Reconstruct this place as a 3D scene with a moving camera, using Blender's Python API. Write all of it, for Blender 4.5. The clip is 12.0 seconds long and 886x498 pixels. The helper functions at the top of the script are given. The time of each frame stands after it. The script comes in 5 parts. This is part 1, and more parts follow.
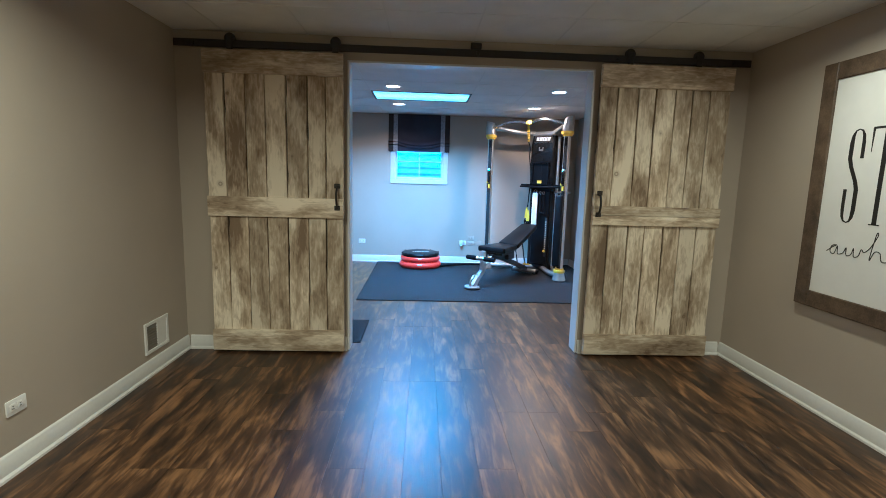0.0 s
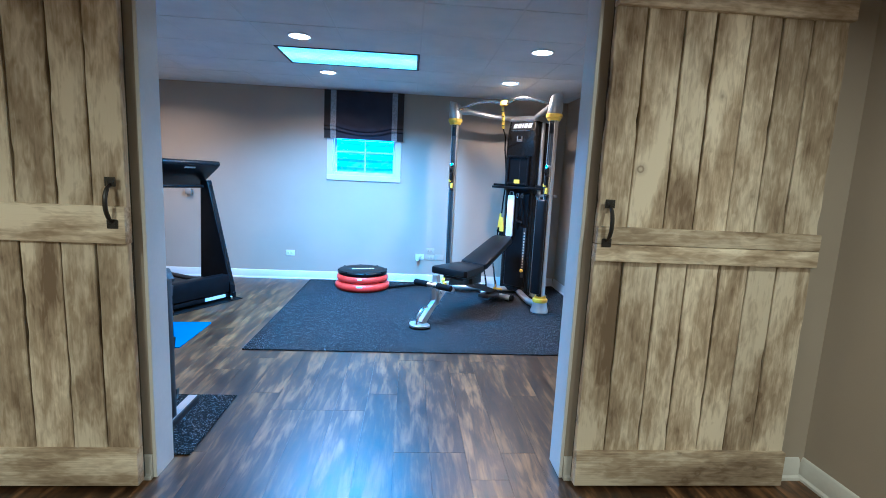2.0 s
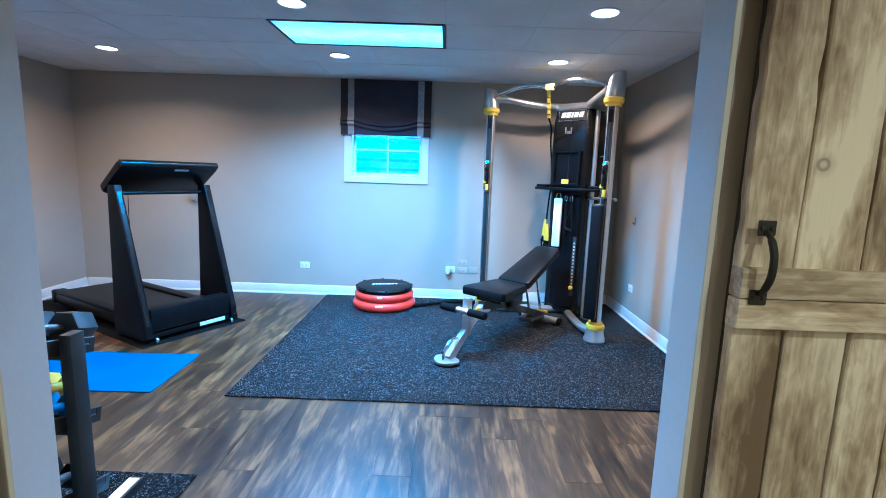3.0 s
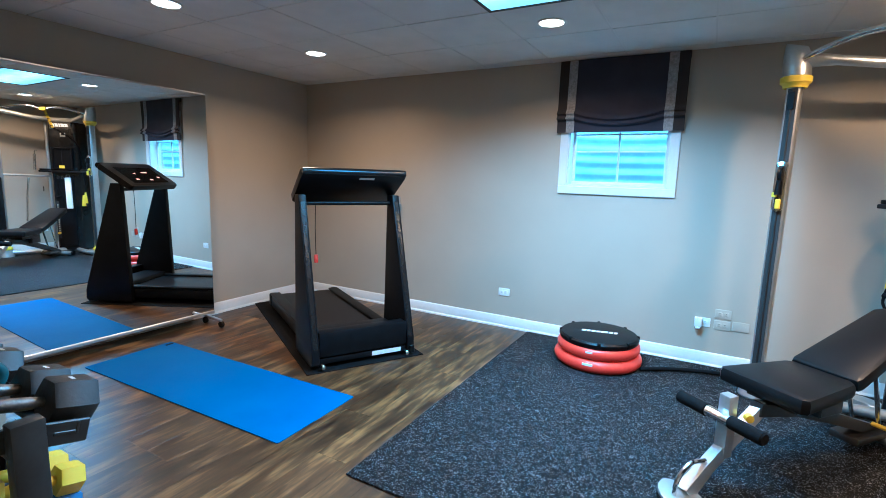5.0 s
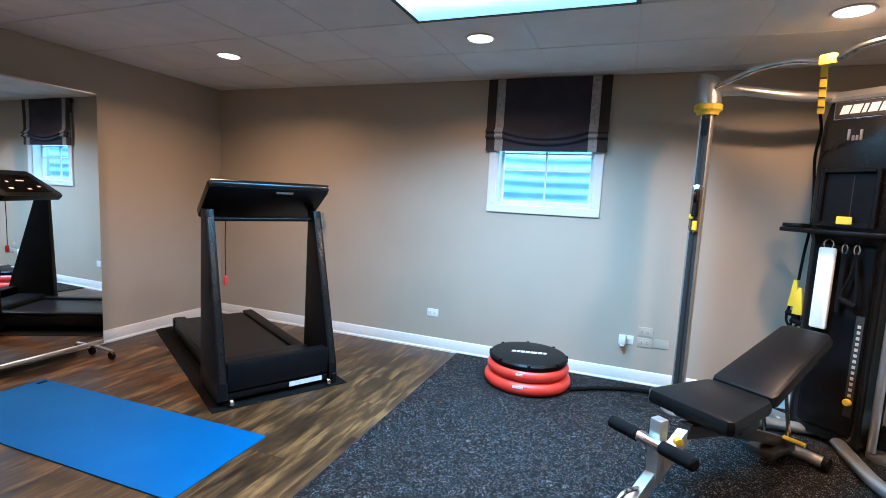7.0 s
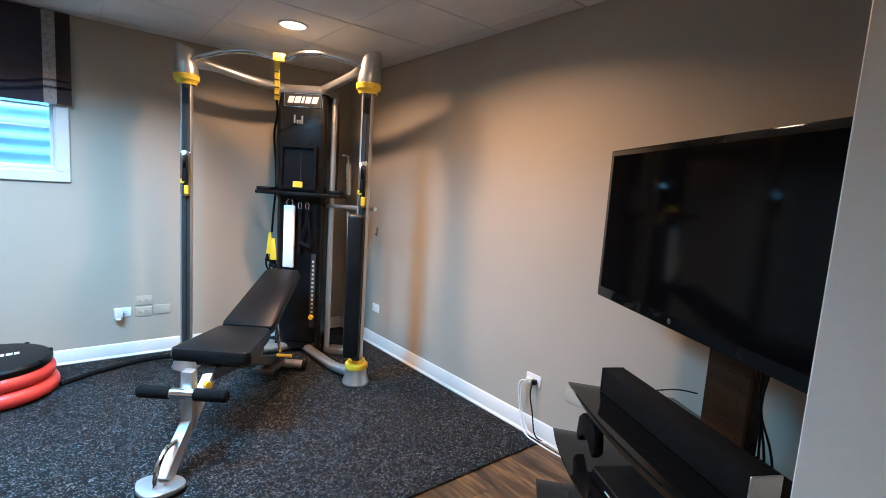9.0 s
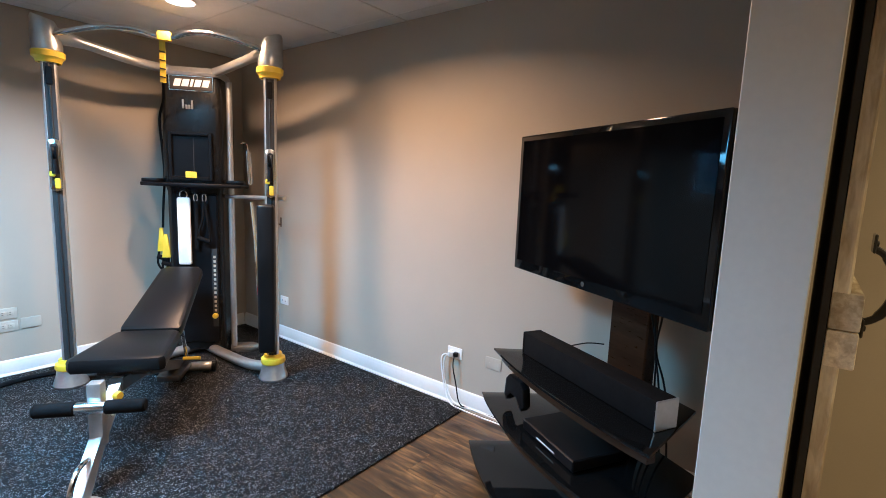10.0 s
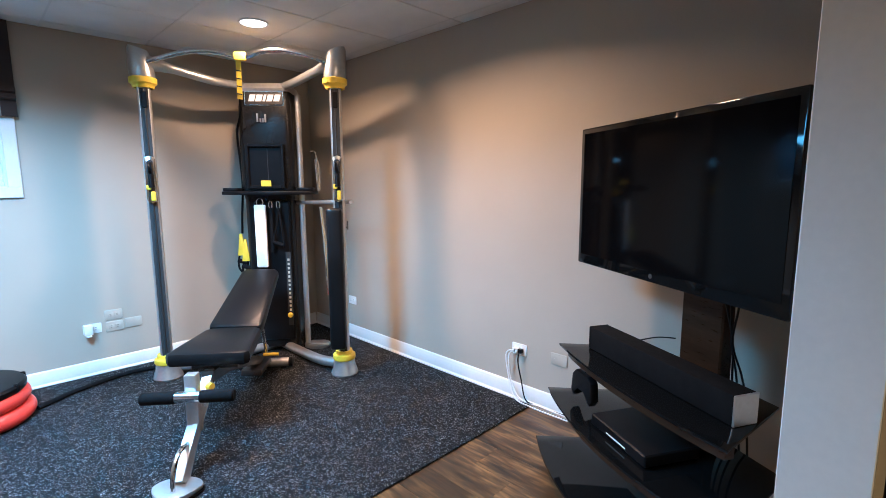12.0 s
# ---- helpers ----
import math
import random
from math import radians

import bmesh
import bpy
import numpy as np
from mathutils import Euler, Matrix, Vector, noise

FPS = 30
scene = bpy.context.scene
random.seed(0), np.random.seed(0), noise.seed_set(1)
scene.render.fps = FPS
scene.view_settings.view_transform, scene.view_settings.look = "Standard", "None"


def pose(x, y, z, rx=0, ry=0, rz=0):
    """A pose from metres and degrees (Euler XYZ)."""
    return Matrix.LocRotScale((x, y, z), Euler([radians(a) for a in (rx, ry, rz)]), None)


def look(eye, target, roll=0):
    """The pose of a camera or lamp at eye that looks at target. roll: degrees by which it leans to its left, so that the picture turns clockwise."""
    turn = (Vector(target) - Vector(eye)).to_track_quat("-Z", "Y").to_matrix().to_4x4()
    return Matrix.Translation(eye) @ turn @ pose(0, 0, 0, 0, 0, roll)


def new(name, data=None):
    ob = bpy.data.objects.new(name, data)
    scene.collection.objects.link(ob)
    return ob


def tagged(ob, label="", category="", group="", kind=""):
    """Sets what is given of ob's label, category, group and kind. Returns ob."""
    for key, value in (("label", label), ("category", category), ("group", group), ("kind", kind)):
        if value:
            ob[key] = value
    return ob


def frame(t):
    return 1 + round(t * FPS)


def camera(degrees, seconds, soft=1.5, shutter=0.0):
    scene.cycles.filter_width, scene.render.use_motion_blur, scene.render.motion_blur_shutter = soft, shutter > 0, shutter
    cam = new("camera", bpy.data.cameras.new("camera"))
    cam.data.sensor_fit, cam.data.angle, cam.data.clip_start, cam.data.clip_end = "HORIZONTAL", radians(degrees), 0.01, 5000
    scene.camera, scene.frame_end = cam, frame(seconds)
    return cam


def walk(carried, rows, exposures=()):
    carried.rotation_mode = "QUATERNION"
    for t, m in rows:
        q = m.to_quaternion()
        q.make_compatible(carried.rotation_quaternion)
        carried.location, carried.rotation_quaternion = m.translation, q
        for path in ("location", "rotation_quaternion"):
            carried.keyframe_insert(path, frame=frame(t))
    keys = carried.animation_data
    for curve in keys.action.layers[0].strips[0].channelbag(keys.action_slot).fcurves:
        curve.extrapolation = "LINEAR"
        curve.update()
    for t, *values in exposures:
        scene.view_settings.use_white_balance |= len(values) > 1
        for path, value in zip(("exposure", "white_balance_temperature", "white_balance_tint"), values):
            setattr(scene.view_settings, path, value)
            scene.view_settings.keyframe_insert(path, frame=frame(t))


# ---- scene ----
cam = camera(86.0, 12.0, soft=0.9)
PATH = [
    (0, (-0.023, 0.026, 1.376), (0.063, 2.003, 1.087), 1.6),
    (0.5, (0.146, 0.414, 1.380), (0.302, 2.389, 1.104), 2.2),
    (1, (0.304, 0.847, 1.383), (0.515, 2.817, 1.109), 2.6),
    (1.5, (0.429, 1.286, 1.378), (0.628, 3.256, 1.096), 2.6),
    (2, (0.488, 1.693, 1.380), (0.634, 3.666, 1.085), 2.7),
    (2.5, (0.513, 2.131, 1.408), (0.599, 4.105, 1.098), 2.3),
    (2.7, (0.541, 2.290, 1.401), (0.589, 4.266, 1.094), 2.1),
    (4.3, (0.666, 3.415, 1.410), (0.171, 5.327, 1.092), 1.7),
    (4.5, (0.660, 3.494, 1.403), (0.031, 5.367, 1.086), 1.6),
    (5, (0.604, 3.707, 1.395), (-0.358, 5.436, 1.099), 1.8),
    (5.5, (0.477, 3.827, 1.398), (-0.790, 5.351, 1.127), 2.1),
    (6, (0.457, 3.818, 1.398), (-0.965, 5.204, 1.157), 3.2),
    (6.5, (0.502, 3.836, 1.417), (-0.675, 5.436, 1.184), 3.2),
    (7, (0.536, 3.870, 1.403), (-0.161, 5.732, 1.183), 2.9),
    (7.5, (0.473, 3.904, 1.396), (0.559, 5.886, 1.146), 1.3),
    (7.7, (0.461, 3.897, 1.398), (0.781, 5.853, 1.133), 2.5),
    (9.3, (0.238, 3.653, 1.404), (1.624, 5.073, 1.153), 2.3),
    (9.5, (0.183, 3.683, 1.398), (1.653, 5.014, 1.133), 1.4),
    (10, (0.113, 3.730, 1.387), (1.684, 4.936, 1.114), 2.2),
    (10.5, (0.097, 3.745, 1.383), (1.664, 4.953, 1.094), 2.3),
    (11, (0.091, 3.750, 1.372), (1.616, 5.002, 1.045), 2.7),
    (11.5, (0.093, 3.728, 1.369), (1.587, 5.014, 1.030), 2.0),
    (12, (0.071, 3.708, 1.374), (1.476, 5.105, 1.100), -0.3),
]
walk(cam, [(t, look(eye, target, roll)) for t, eye, target, roll in PATH],
     exposures=[(0.0, 0.20, 4000, 9), (1.0, 0.26, 3980, 9), (2.5, 0.43, 3830, 8), (4.5, 0.11, 4480, 4), (6.0, 0.11, 4980, 14), (7.5, 0.07, 5360, 16), (10.0, 0.26, 5300, 16), (11.0, 0.36, 5080, 16), (12.0, 0.33, 4980, 16)])

# ---------------------------------------------------------------- light
CEIL = 2.395
world = bpy.data.worlds.new("sky")
scene.world = world
world.use_nodes = True
wn = world.node_tree
sky = wn.nodes.new("ShaderNodeTexSky")
sky.sky_type, sky.sun_disc, sky.sun_elevation, sky.sun_rotation = "NISHITA", False, radians(28), radians(200)
wn.nodes["Background"].inputs["Strength"].default_value = 0.15
wn.links.new(sky.outputs["Color"], wn.nodes["Background"].inputs["Color"])


def lamp(name, kind, m, energy, colour, **extra):
    data = bpy.data.lights.new(name, kind)
    data.energy, data.color = energy, colour
    ob = new(name, data)
    ob.matrix_world = m
    return data


WARM, COOL, HALL = (1.0, 0.57, 0.27), (0.20, 0.70, 1.0), (1.0, 0.715, 0.30)
GYM_LAMPS = [(-0.39, 5.556), (1.485, 5.56), (-2.40, 6.81), (-0.39, 6.82), (-2.405, 5.552), (1.49, 6.81)]
# only the first hall lamp is real; the other three are unseen, added fill
HALL_LAMPS_AND_FILL = [(1.78, 2.437), (-1.05, 1.50), (1.78, 0.10), (-1.05, -1.0)]
for i, (x, y) in enumerate(GYM_LAMPS + HALL_LAMPS_AND_FILL):
    d = lamp("downlight_glow", "AREA", pose(x, y, CEIL - 0.012), (21, 29, 20, 21, 20, 31, 15, 34, 38, 42)[i], WARM if i < 6 else HALL)
    d.shape, d.size, d.spread = "DISK", 0.13, radians(152 if i < 6 else 160)
d = lamp("troffer_glow", "AREA", pose(-0.075, 6.195, CEIL - 0.012), 132.0, COOL)
d.shape, d.size, d.size_y, d.spread = "RECTANGLE", 1.12, 0.52, radians(150)
# unseen lamp added over the well, in place of light from the sky
d = lamp("well_sky_fill", "AREA", pose(-0.108, 8.42, 2.55), 75.0, (0.30, 0.72, 1.0))
d.shape, d.size, d.size_y = "RECTANGLE", 1.1, 0.6


# ---------------------------------------------------------------- materials
def surf(name, a, b, rough=0.5, metal=0.0, scale=8.0, stretch=(1, 1, 1), fine=6.0, bump=0.05, spread=(0.35, 0.65), random_shift=False, rough_var=0.08, spec=0.5, coat=0.0):
    """A surface that goes from colour a to b over noise at two scales, with fine relief."""
    m = bpy.data.materials.new(name)
    m.use_nodes = True
    t = m.node_tree
    n, l = t.nodes, t.links
    bsdf = n["Principled BSDF"]
    co = n.new("ShaderNodeTexCoord")
    mp = n.new("ShaderNodeMapping")
    mp.inputs["Scale"].default_value = stretch
    l.new(co.outputs["Object"], mp.inputs["Vector"])
    if random_shift:
        info, mul = n.new("ShaderNodeObjectInfo"), n.new("ShaderNodeVectorMath")
        mul.operation = "SCALE"
        mul.inputs[0].default_value = (37.0, 61.0, 23.0)
        l.new(info.outputs["Random"], mul.inputs["Scale"])
        l.new(mul.outputs[0], mp.inputs["Location"])
    big, small = n.new("ShaderNodeTexNoise"), n.new("ShaderNodeTexNoise")
    big.inputs["Scale"].default_value, small.inputs["Scale"].default_value = scale, scale * fine
    big.inputs["Detail"].default_value, small.inputs["Detail"].default_value = 4.0, 3.0
    for x in (big, small):
        l.new(mp.outputs["Vector"], x.inputs["Vector"])
    add = n.new("ShaderNodeMix")
    add.inputs["Factor"].default_value = 0.35
    l.new(big.outputs["Fac"], add.inputs["A"])
    l.new(small.outputs["Fac"], add.inputs["B"])
    ramp = n.new("ShaderNodeMapRange")
    ramp.inputs["From Min"].default_value, ramp.inputs["From Max"].default_value = spread
    l.new(add.outputs["Result"], ramp.inputs["Value"])
    mix = n.new("ShaderNodeMix")
    mix.data_type = "RGBA"
    mix.inputs["A"].default_value, mix.inputs["B"].default_value = (*a, 1), (*b, 1)
    l.new(ramp.outputs["Result"], mix.inputs["Factor"])
    l.new(mix.outputs["Result"], bsdf.inputs["Base Color"])
    rr = n.new("ShaderNodeMapRange")
    rr.inputs["To Min"].default_value, rr.inputs["To Max"].default_value = max(0.0, rough - rough_var), min(1.0, rough + rough_var)
    l.new(small.outputs["Fac"], rr.inputs["Value"])
    l.new(rr.outputs["Result"], bsdf.inputs["Roughness"])
    bsdf.inputs["Metallic"].default_value = metal
    bsdf.inputs["Specular IOR Level"].default_value = spec
    bsdf.inputs["Coat Weight"].default_value = coat
    if bump:
        bp = n.new("ShaderNodeBump")
        bp.inputs["Strength"].default_value, bp.inputs["Distance"].default_value = bump, 0.004
        l.new(small.outputs["Fac"], bp.inputs["Height"])
        l.new(bp.outputs["Normal"], bsdf.inputs["Normal"])
    return m


def glow(name, colour, strength):
    m = bpy.data.materials.new(name)
    m.use_nodes = True
    b = m.node_tree.nodes["Principled BSDF"]
    b.inputs["Base Color"].default_value = (0.8, 0.8, 0.8, 1)
    b.inputs["Emission Color"].default_value, b.inputs["Emission Strength"].default_value = (*colour, 1), strength
    return m


def plain(name, colour, rough, metal=0.0, transmission=0.0, spec=0.5):
    m = bpy.data.materials.new(name)
    m.use_nodes = True
    b = m.node_tree.nodes["Principled BSDF"]
    b.inputs["Base Color"].default_value, b.inputs["Roughness"].default_value, b.inputs["Metallic"].default_value = (*colour, 1), rough, metal
    b.inputs["Transmission Weight"].default_value, b.inputs["Specular IOR Level"].default_value = transmission, spec
    return m


def plank_wood(name):
    """Rustic brown vinyl planks: each board its own tone, long streaks, dark scraped patches and fine grain."""
    m = bpy.data.materials.new(name)
    m.use_nodes = True
    t = m.node_tree
    n, l = t.nodes, t.links
    bsdf = n["Principled BSDF"]
    co, info, mul, mp = n.new("ShaderNodeTexCoord"), n.new("ShaderNodeObjectInfo"), n.new("ShaderNodeVectorMath"), n.new("ShaderNodeMapping")
    mul.operation = "SCALE"
    mul.inputs[0].default_value = (41.0, 67.0, 13.0)
    l.new(info.outputs["Random"], mul.inputs["Scale"])
    l.new(mul.outputs[0], mp.inputs["Location"])
    l.new(co.outputs["Object"], mp.inputs["Vector"])

    def streaks(stretch, detail, distortion):
        s, x = n.new("ShaderNodeVectorMath"), n.new("ShaderNodeTexNoise")
        s.operation = "MULTIPLY"
        s.inputs[1].default_value = stretch
        l.new(mp.outputs["Vector"], s.inputs[0])
        l.new(s.outputs[0], x.inputs["Vector"])
        x.inputs["Scale"].default_value, x.inputs["Detail"].default_value, x.inputs["Distortion"].default_value = 1.0, detail, distortion
        return x.outputs["Fac"]

    patch, grain, fibre = streaks((12, 2.6, 12), 4.0, 0.5), streaks((44, 5.0, 44), 4.0, 0.6), streaks((170, 7, 170), 2.0, 0.0)
    mixf = n.new("ShaderNodeMath")
    mixf.operation = "MULTIPLY_ADD"
    mixf.inputs[1].default_value = 0.62
    l.new(patch, mixf.inputs[0])
    half = n.new("ShaderNodeMath")
    half.operation = "MULTIPLY"
    half.inputs[1].default_value = 0.38
    l.new(grain, half.inputs[0])
    l.new(half.outputs[0], mixf.inputs[2])
    ramp = n.new("ShaderNodeValToRGB")
    e = ramp.color_ramp.elements
    e[0].position, e[0].color = 0.37, (0.014, 0.0070, 0.0030, 1)
    e[1].position, e[1].color = 0.655, (0.215, 0.112, 0.038, 1)
    mid = e.new(0.5)
    mid.color = (0.054, 0.0268, 0.0098, 1)
    l.new(mixf.outputs[0], ramp.inputs["Fac"])
    tone = n.new("ShaderNodeMapRange")
    tone.inputs["To Min"].default_value, tone.inputs["To Max"].default_value = 0.74, 1.28
    l.new(info.outputs["Random"], tone.inputs["Value"])
    sc = n.new("ShaderNodeVectorMath")
    sc.operation = "SCALE"
    l.new(ramp.outputs["Color"], sc.inputs[0])
    l.new(tone.outputs["Result"], sc.inputs["Scale"])
    l.new(sc.outputs[0], bsdf.inputs["Base Color"])
    rr = n.new("ShaderNodeMapRange")
    rr.inputs["To Min"].default_value, rr.inputs["To Max"].default_value = 0.26, 0.50
    l.new(grain, rr.inputs["Value"])
    l.new(rr.outputs["Result"], bsdf.inputs["Roughness"])
    bp = n.new("ShaderNodeBump")
    bp.inputs["Strength"].default_value, bp.inputs["Distance"].default_value = 0.12, 0.002
    l.new(fibre, bp.inputs["Height"])
    l.new(bp.outputs["Normal"], bsdf.inputs["Normal"])
    return m


def barn_wood(name, stretch):
    """Whitewashed rough-sawn boards with brown showing through in blotches and along the grain."""
    m = bpy.data.materials.new(name)
    m.use_nodes = True
    t = m.node_tree
    n, l = t.nodes, t.links
    bsdf = n["Principled BSDF"]
    co, info, mul, mp = n.new("ShaderNodeTexCoord"), n.new("ShaderNodeObjectInfo"), n.new("ShaderNodeVectorMath"), n.new("ShaderNodeMapping")
    mul.operation = "SCALE"
    mul.inputs[0].default_value = (31.0, 17.0, 53.0)
    l.new(info.outputs["Random"], mul.inputs["Scale"])
    l.new(mul.outputs[0], mp.inputs["Location"])
    mp.inputs["Scale"].default_value = stretch
    l.new(co.outputs["Object"], mp.inputs["Vector"])

    def nz(scale, detail, dist=0.0):
        x = n.new("ShaderNodeTexNoise")
        x.inputs["Scale"].default_value, x.inputs["Detail"].default_value, x.inputs["Distortion"].default_value = scale, detail, dist
        l.new(mp.outputs["Vector"], x.inputs["Vector"])
        return x.outputs["Fac"]

    blot, grain, fibre = nz(1.7, 5.0, 0.35), nz(13.0, 4.0, 0.6), n.new("ShaderNodeTexNoise")
    along, fine = n.new("ShaderNodeVectorMath"), n.new("ShaderNodeMath")
    along.operation, fine.operation = "MULTIPLY", "MULTIPLY_ADD"
    along.inputs[1].default_value = [38.0 if s > 2 else 4.0 for s in stretch]
    l.new(mp.outputs["Vector"], along.inputs[0])
    l.new(along.outputs[0], fibre.inputs["Vector"])
    fibre.inputs["Scale"].default_value, fibre.inputs["Detail"].default_value, fibre.inputs["Distortion"].default_value = 1.0, 3.0, 0.4
    fine.inputs[1].default_value = 0.12
    l.new(fibre.outputs["Fac"], fine.inputs[0])
    a = n.new("ShaderNodeMath")
    a.operation = "MULTIPLY_ADD"
    a.inputs[1].default_value = 0.74
    l.new(blot, a.inputs[0])
    h = n.new("ShaderNodeMath")
    h.operation = "MULTIPLY"
    h.inputs[1].default_value = 0.26
    l.new(grain, h.inputs[0])
    l.new(h.outputs[0], a.inputs[2])
    ramp = n.new("ShaderNodeValToRGB")
    e = ramp.color_ramp.elements
    e[0].position, e[0].color = 0.41, (0.205, 0.145, 0.085, 1)
    e[1].position, e[1].color = 0.64, (0.81, 0.72, 0.55, 1)
    mid = e.new(0.53)
    mid.color = (0.47, 0.38, 0.255, 1)
    l.new(a.outputs[0], fine.inputs[2])
    l.new(fine.outputs[0], ramp.inputs["Fac"])
    # small knots: a dark ring round a paler chipped heart
    near, vor, knot, kn = n.new("ShaderNodeVectorMath"), n.new("ShaderNodeTexVoronoi"), n.new("ShaderNodeValToRGB"), n.new("ShaderNodeMix")
    near.operation = "ADD"
    l.new(co.outputs["Object"], near.inputs[0])
    l.new(mul.outputs[0], near.inputs[1])
    l.new(near.outputs[0], vor.inputs["Vector"])
    vor.inputs["Scale"].default_value = 5.5
    k = knot.color_ramp.elements
    k[0].position, k[0].color = 0.03, (0.75, 0.75, 0.75, 1)
    k[1].position, k[1].color = 0.19, (1, 1, 1, 1)
    k.new(0.07).color = (0.25, 0.25, 0.25, 1)
    k.new(0.10).color = (0.75, 0.75, 0.75, 1)
    l.new(vor.outputs["Distance"], knot.inputs["Fac"])
    kn.data_type = "RGBA"
    kn.inputs["A"].default_value = (0.17, 0.115, 0.065, 1)
    l.new(knot.outputs["Color"], kn.inputs["Factor"])
    l.new(ramp.outputs["Color"], kn.inputs["B"])
    tone, sc = n.new("ShaderNodeMapRange"), n.new("ShaderNodeVectorMath")
    tone.inputs["To Min"].default_value, tone.inputs["To Max"].default_value = 0.82, 1.08
    sc.operation = "SCALE"
    l.new(info.outputs["Random"], tone.inputs["Value"])
    l.new(kn.outputs["Result"], sc.inputs[0])
    l.new(tone.outputs["Result"], sc.inputs["Scale"])
    l.new(sc.outputs[0], bsdf.inputs["Base Color"])
    bsdf.inputs["Roughness"].default_value = 0.72
    bp = n.new("ShaderNodeBump")
    bp.inputs["Strength"].default_value, bp.inputs["Distance"].default_value = 0.5, 0.003
    l.new(fibre.outputs["Fac"], bp.inputs["Height"])
    l.new(bp.outputs["Normal"], bsdf.inputs["Normal"])
    return m


def rubber_speckle(name):
    """Black rubber crumb flooring with pale grey flecks."""
    m = bpy.data.materials.new(name)
    m.use_nodes = True
    t = m.node_tree
    n, l = t.nodes, t.links
    bsdf = n["Principled BSDF"]
    co, vor, nz = n.new("ShaderNodeTexCoord"), n.new("ShaderNodeTexVoronoi"), n.new("ShaderNodeTexNoise")
    warp, addv = n.new("ShaderNodeTexNoise"), n.new("ShaderNodeMix")
    addv.data_type = "VECTOR"
    addv.inputs["Factor"].default_value = 0.02
    warp.inputs["Scale"].default_value = 60.0
    l.new(co.outputs["Object"], warp.inputs["Vector"])
    l.new(co.outputs["Object"], addv.inputs["A"])
    l.new(warp.outputs["Color"], addv.inputs["B"])
    vor.inputs["Scale"].default_value, nz.inputs["Scale"].default_value = 155.0, 3.0
    l.new(addv.outputs["Result"], vor.inputs["Vector"])
    l.new(co.outputs["Object"], nz.inputs["Vector"])
    chip, both = n.new("ShaderNodeTexNoise"), n.new("ShaderNodeMapRange")
    chip.inputs["Scale"].default_value, chip.inputs["Detail"].default_value, chip.inputs["Distortion"].default_value = 84.0, 1.0, 2.4
    l.new(co.outputs["Object"], chip.inputs["Vector"])
    both.inputs["From Min"].default_value, both.inputs["From Max"].default_value = 0.622, 0.672
    l.new(chip.outputs["Fac"], both.inputs["Value"])
    base = n.new("ShaderNodeMix")
    base.data_type = "RGBA"
    base.inputs["A"].default_value, base.inputs["B"].default_value = (0.0038, 0.0038, 0.0042, 1), (0.0065, 0.0065, 0.007, 1)
    l.new(nz.outputs["Fac"], base.inputs["Factor"])
    mix = n.new("ShaderNodeMix")
    mix.data_type = "RGBA"
    mix.inputs["B"].default_value = (0.24, 0.245, 0.25, 1)
    l.new(both.outputs[0], mix.inputs["Factor"])
    l.new(base.outputs["Result"], mix.inputs["A"])
    l.new(mix.outputs["Result"], bsdf.inputs["Base Color"])
    bsdf.inputs["Roughness"].default_value = 0.8
    bsdf.inputs["Specular IOR Level"].default_value = 0.09
    bp = n.new("ShaderNodeBump")
    bp.inputs["Strength"].default_value, bp.inputs["Distance"].default_value = 0.4, 0.002
    l.new(vor.outputs["Distance"], bp.inputs["Height"])
    l.new(bp.outputs["Normal"], bsdf.inputs["Normal"])
    return m


M_WALL = surf("taupe_wall_paint", (0.395, 0.345, 0.275), (0.425, 0.372, 0.298), 0.62, scale=2.0, fine=90.0, bump=0.06)
M_TRIM = surf("white_trim_paint", (0.62, 0.615, 0.595), (0.68, 0.675, 0.65), 0.36, scale=3.0, fine=20.0, bump=0.02)
M_TILE = surf("ceiling_tile", (0.68, 0.67, 0.64), (0.77, 0.76, 0.73), 0.9, scale=4.0, fine=60.0, bump=0.35)
M_GRID = surf("ceiling_grid_paint", (0.62, 0.61, 0.58), (0.68, 0.67, 0.64), 0.45, scale=5.0, bump=0.0)
M_FLOOR = plank_wood("brown_plank_floor")
M_SUB = surf("dark_subfloor", (0.015, 0.011, 0.008), (0.025, 0.018, 0.013), 0.8)
M_BARN_V, M_BARN_H = barn_wood("whitewashed_board", (3.6, 3.6, 1.05)), barn_wood("whitewashed_rail", (1.05, 3.6, 3.6))
M_BLACK = surf("black_painted_steel", (0.014, 0.012, 0.011), (0.022, 0.019, 0.017), 0.42, scale=20.0, bump=0.05)
M_RUBBER = rubber_speckle("speckled_rubber")
M_LAMP = glow("lit_downlight_lens", (1.0, 0.86, 0.66), 9.0)
M_PANEL = glow("lit_troffer_lens", (0.40, 0.88, 1.0), 1.0)
# two tubes behind the lens: brighter along the middle, uneven along their length
tn, tl = M_PANEL.node_tree.nodes, M_PANEL.node_tree.links
tco, tsep, tsq, tex, tnz, tmul, tadd = [tn.new(k) for k in ("ShaderNodeTexCoord", "ShaderNodeSeparateXYZ", "ShaderNodeMath", "ShaderNodeMapRange", "ShaderNodeTexNoise", "ShaderNodeMath", "ShaderNodeMath")]
tl.new(tco.outputs["Object"], tsep.inputs[0])
tsq.operation, tmul.operation, tadd.operation = "ABSOLUTE", "MULTIPLY", "MULTIPLY_ADD"
tl.new(tsep.outputs["Y"], tsq.inputs[0])
tex.interpolation_type = "SMOOTHSTEP"
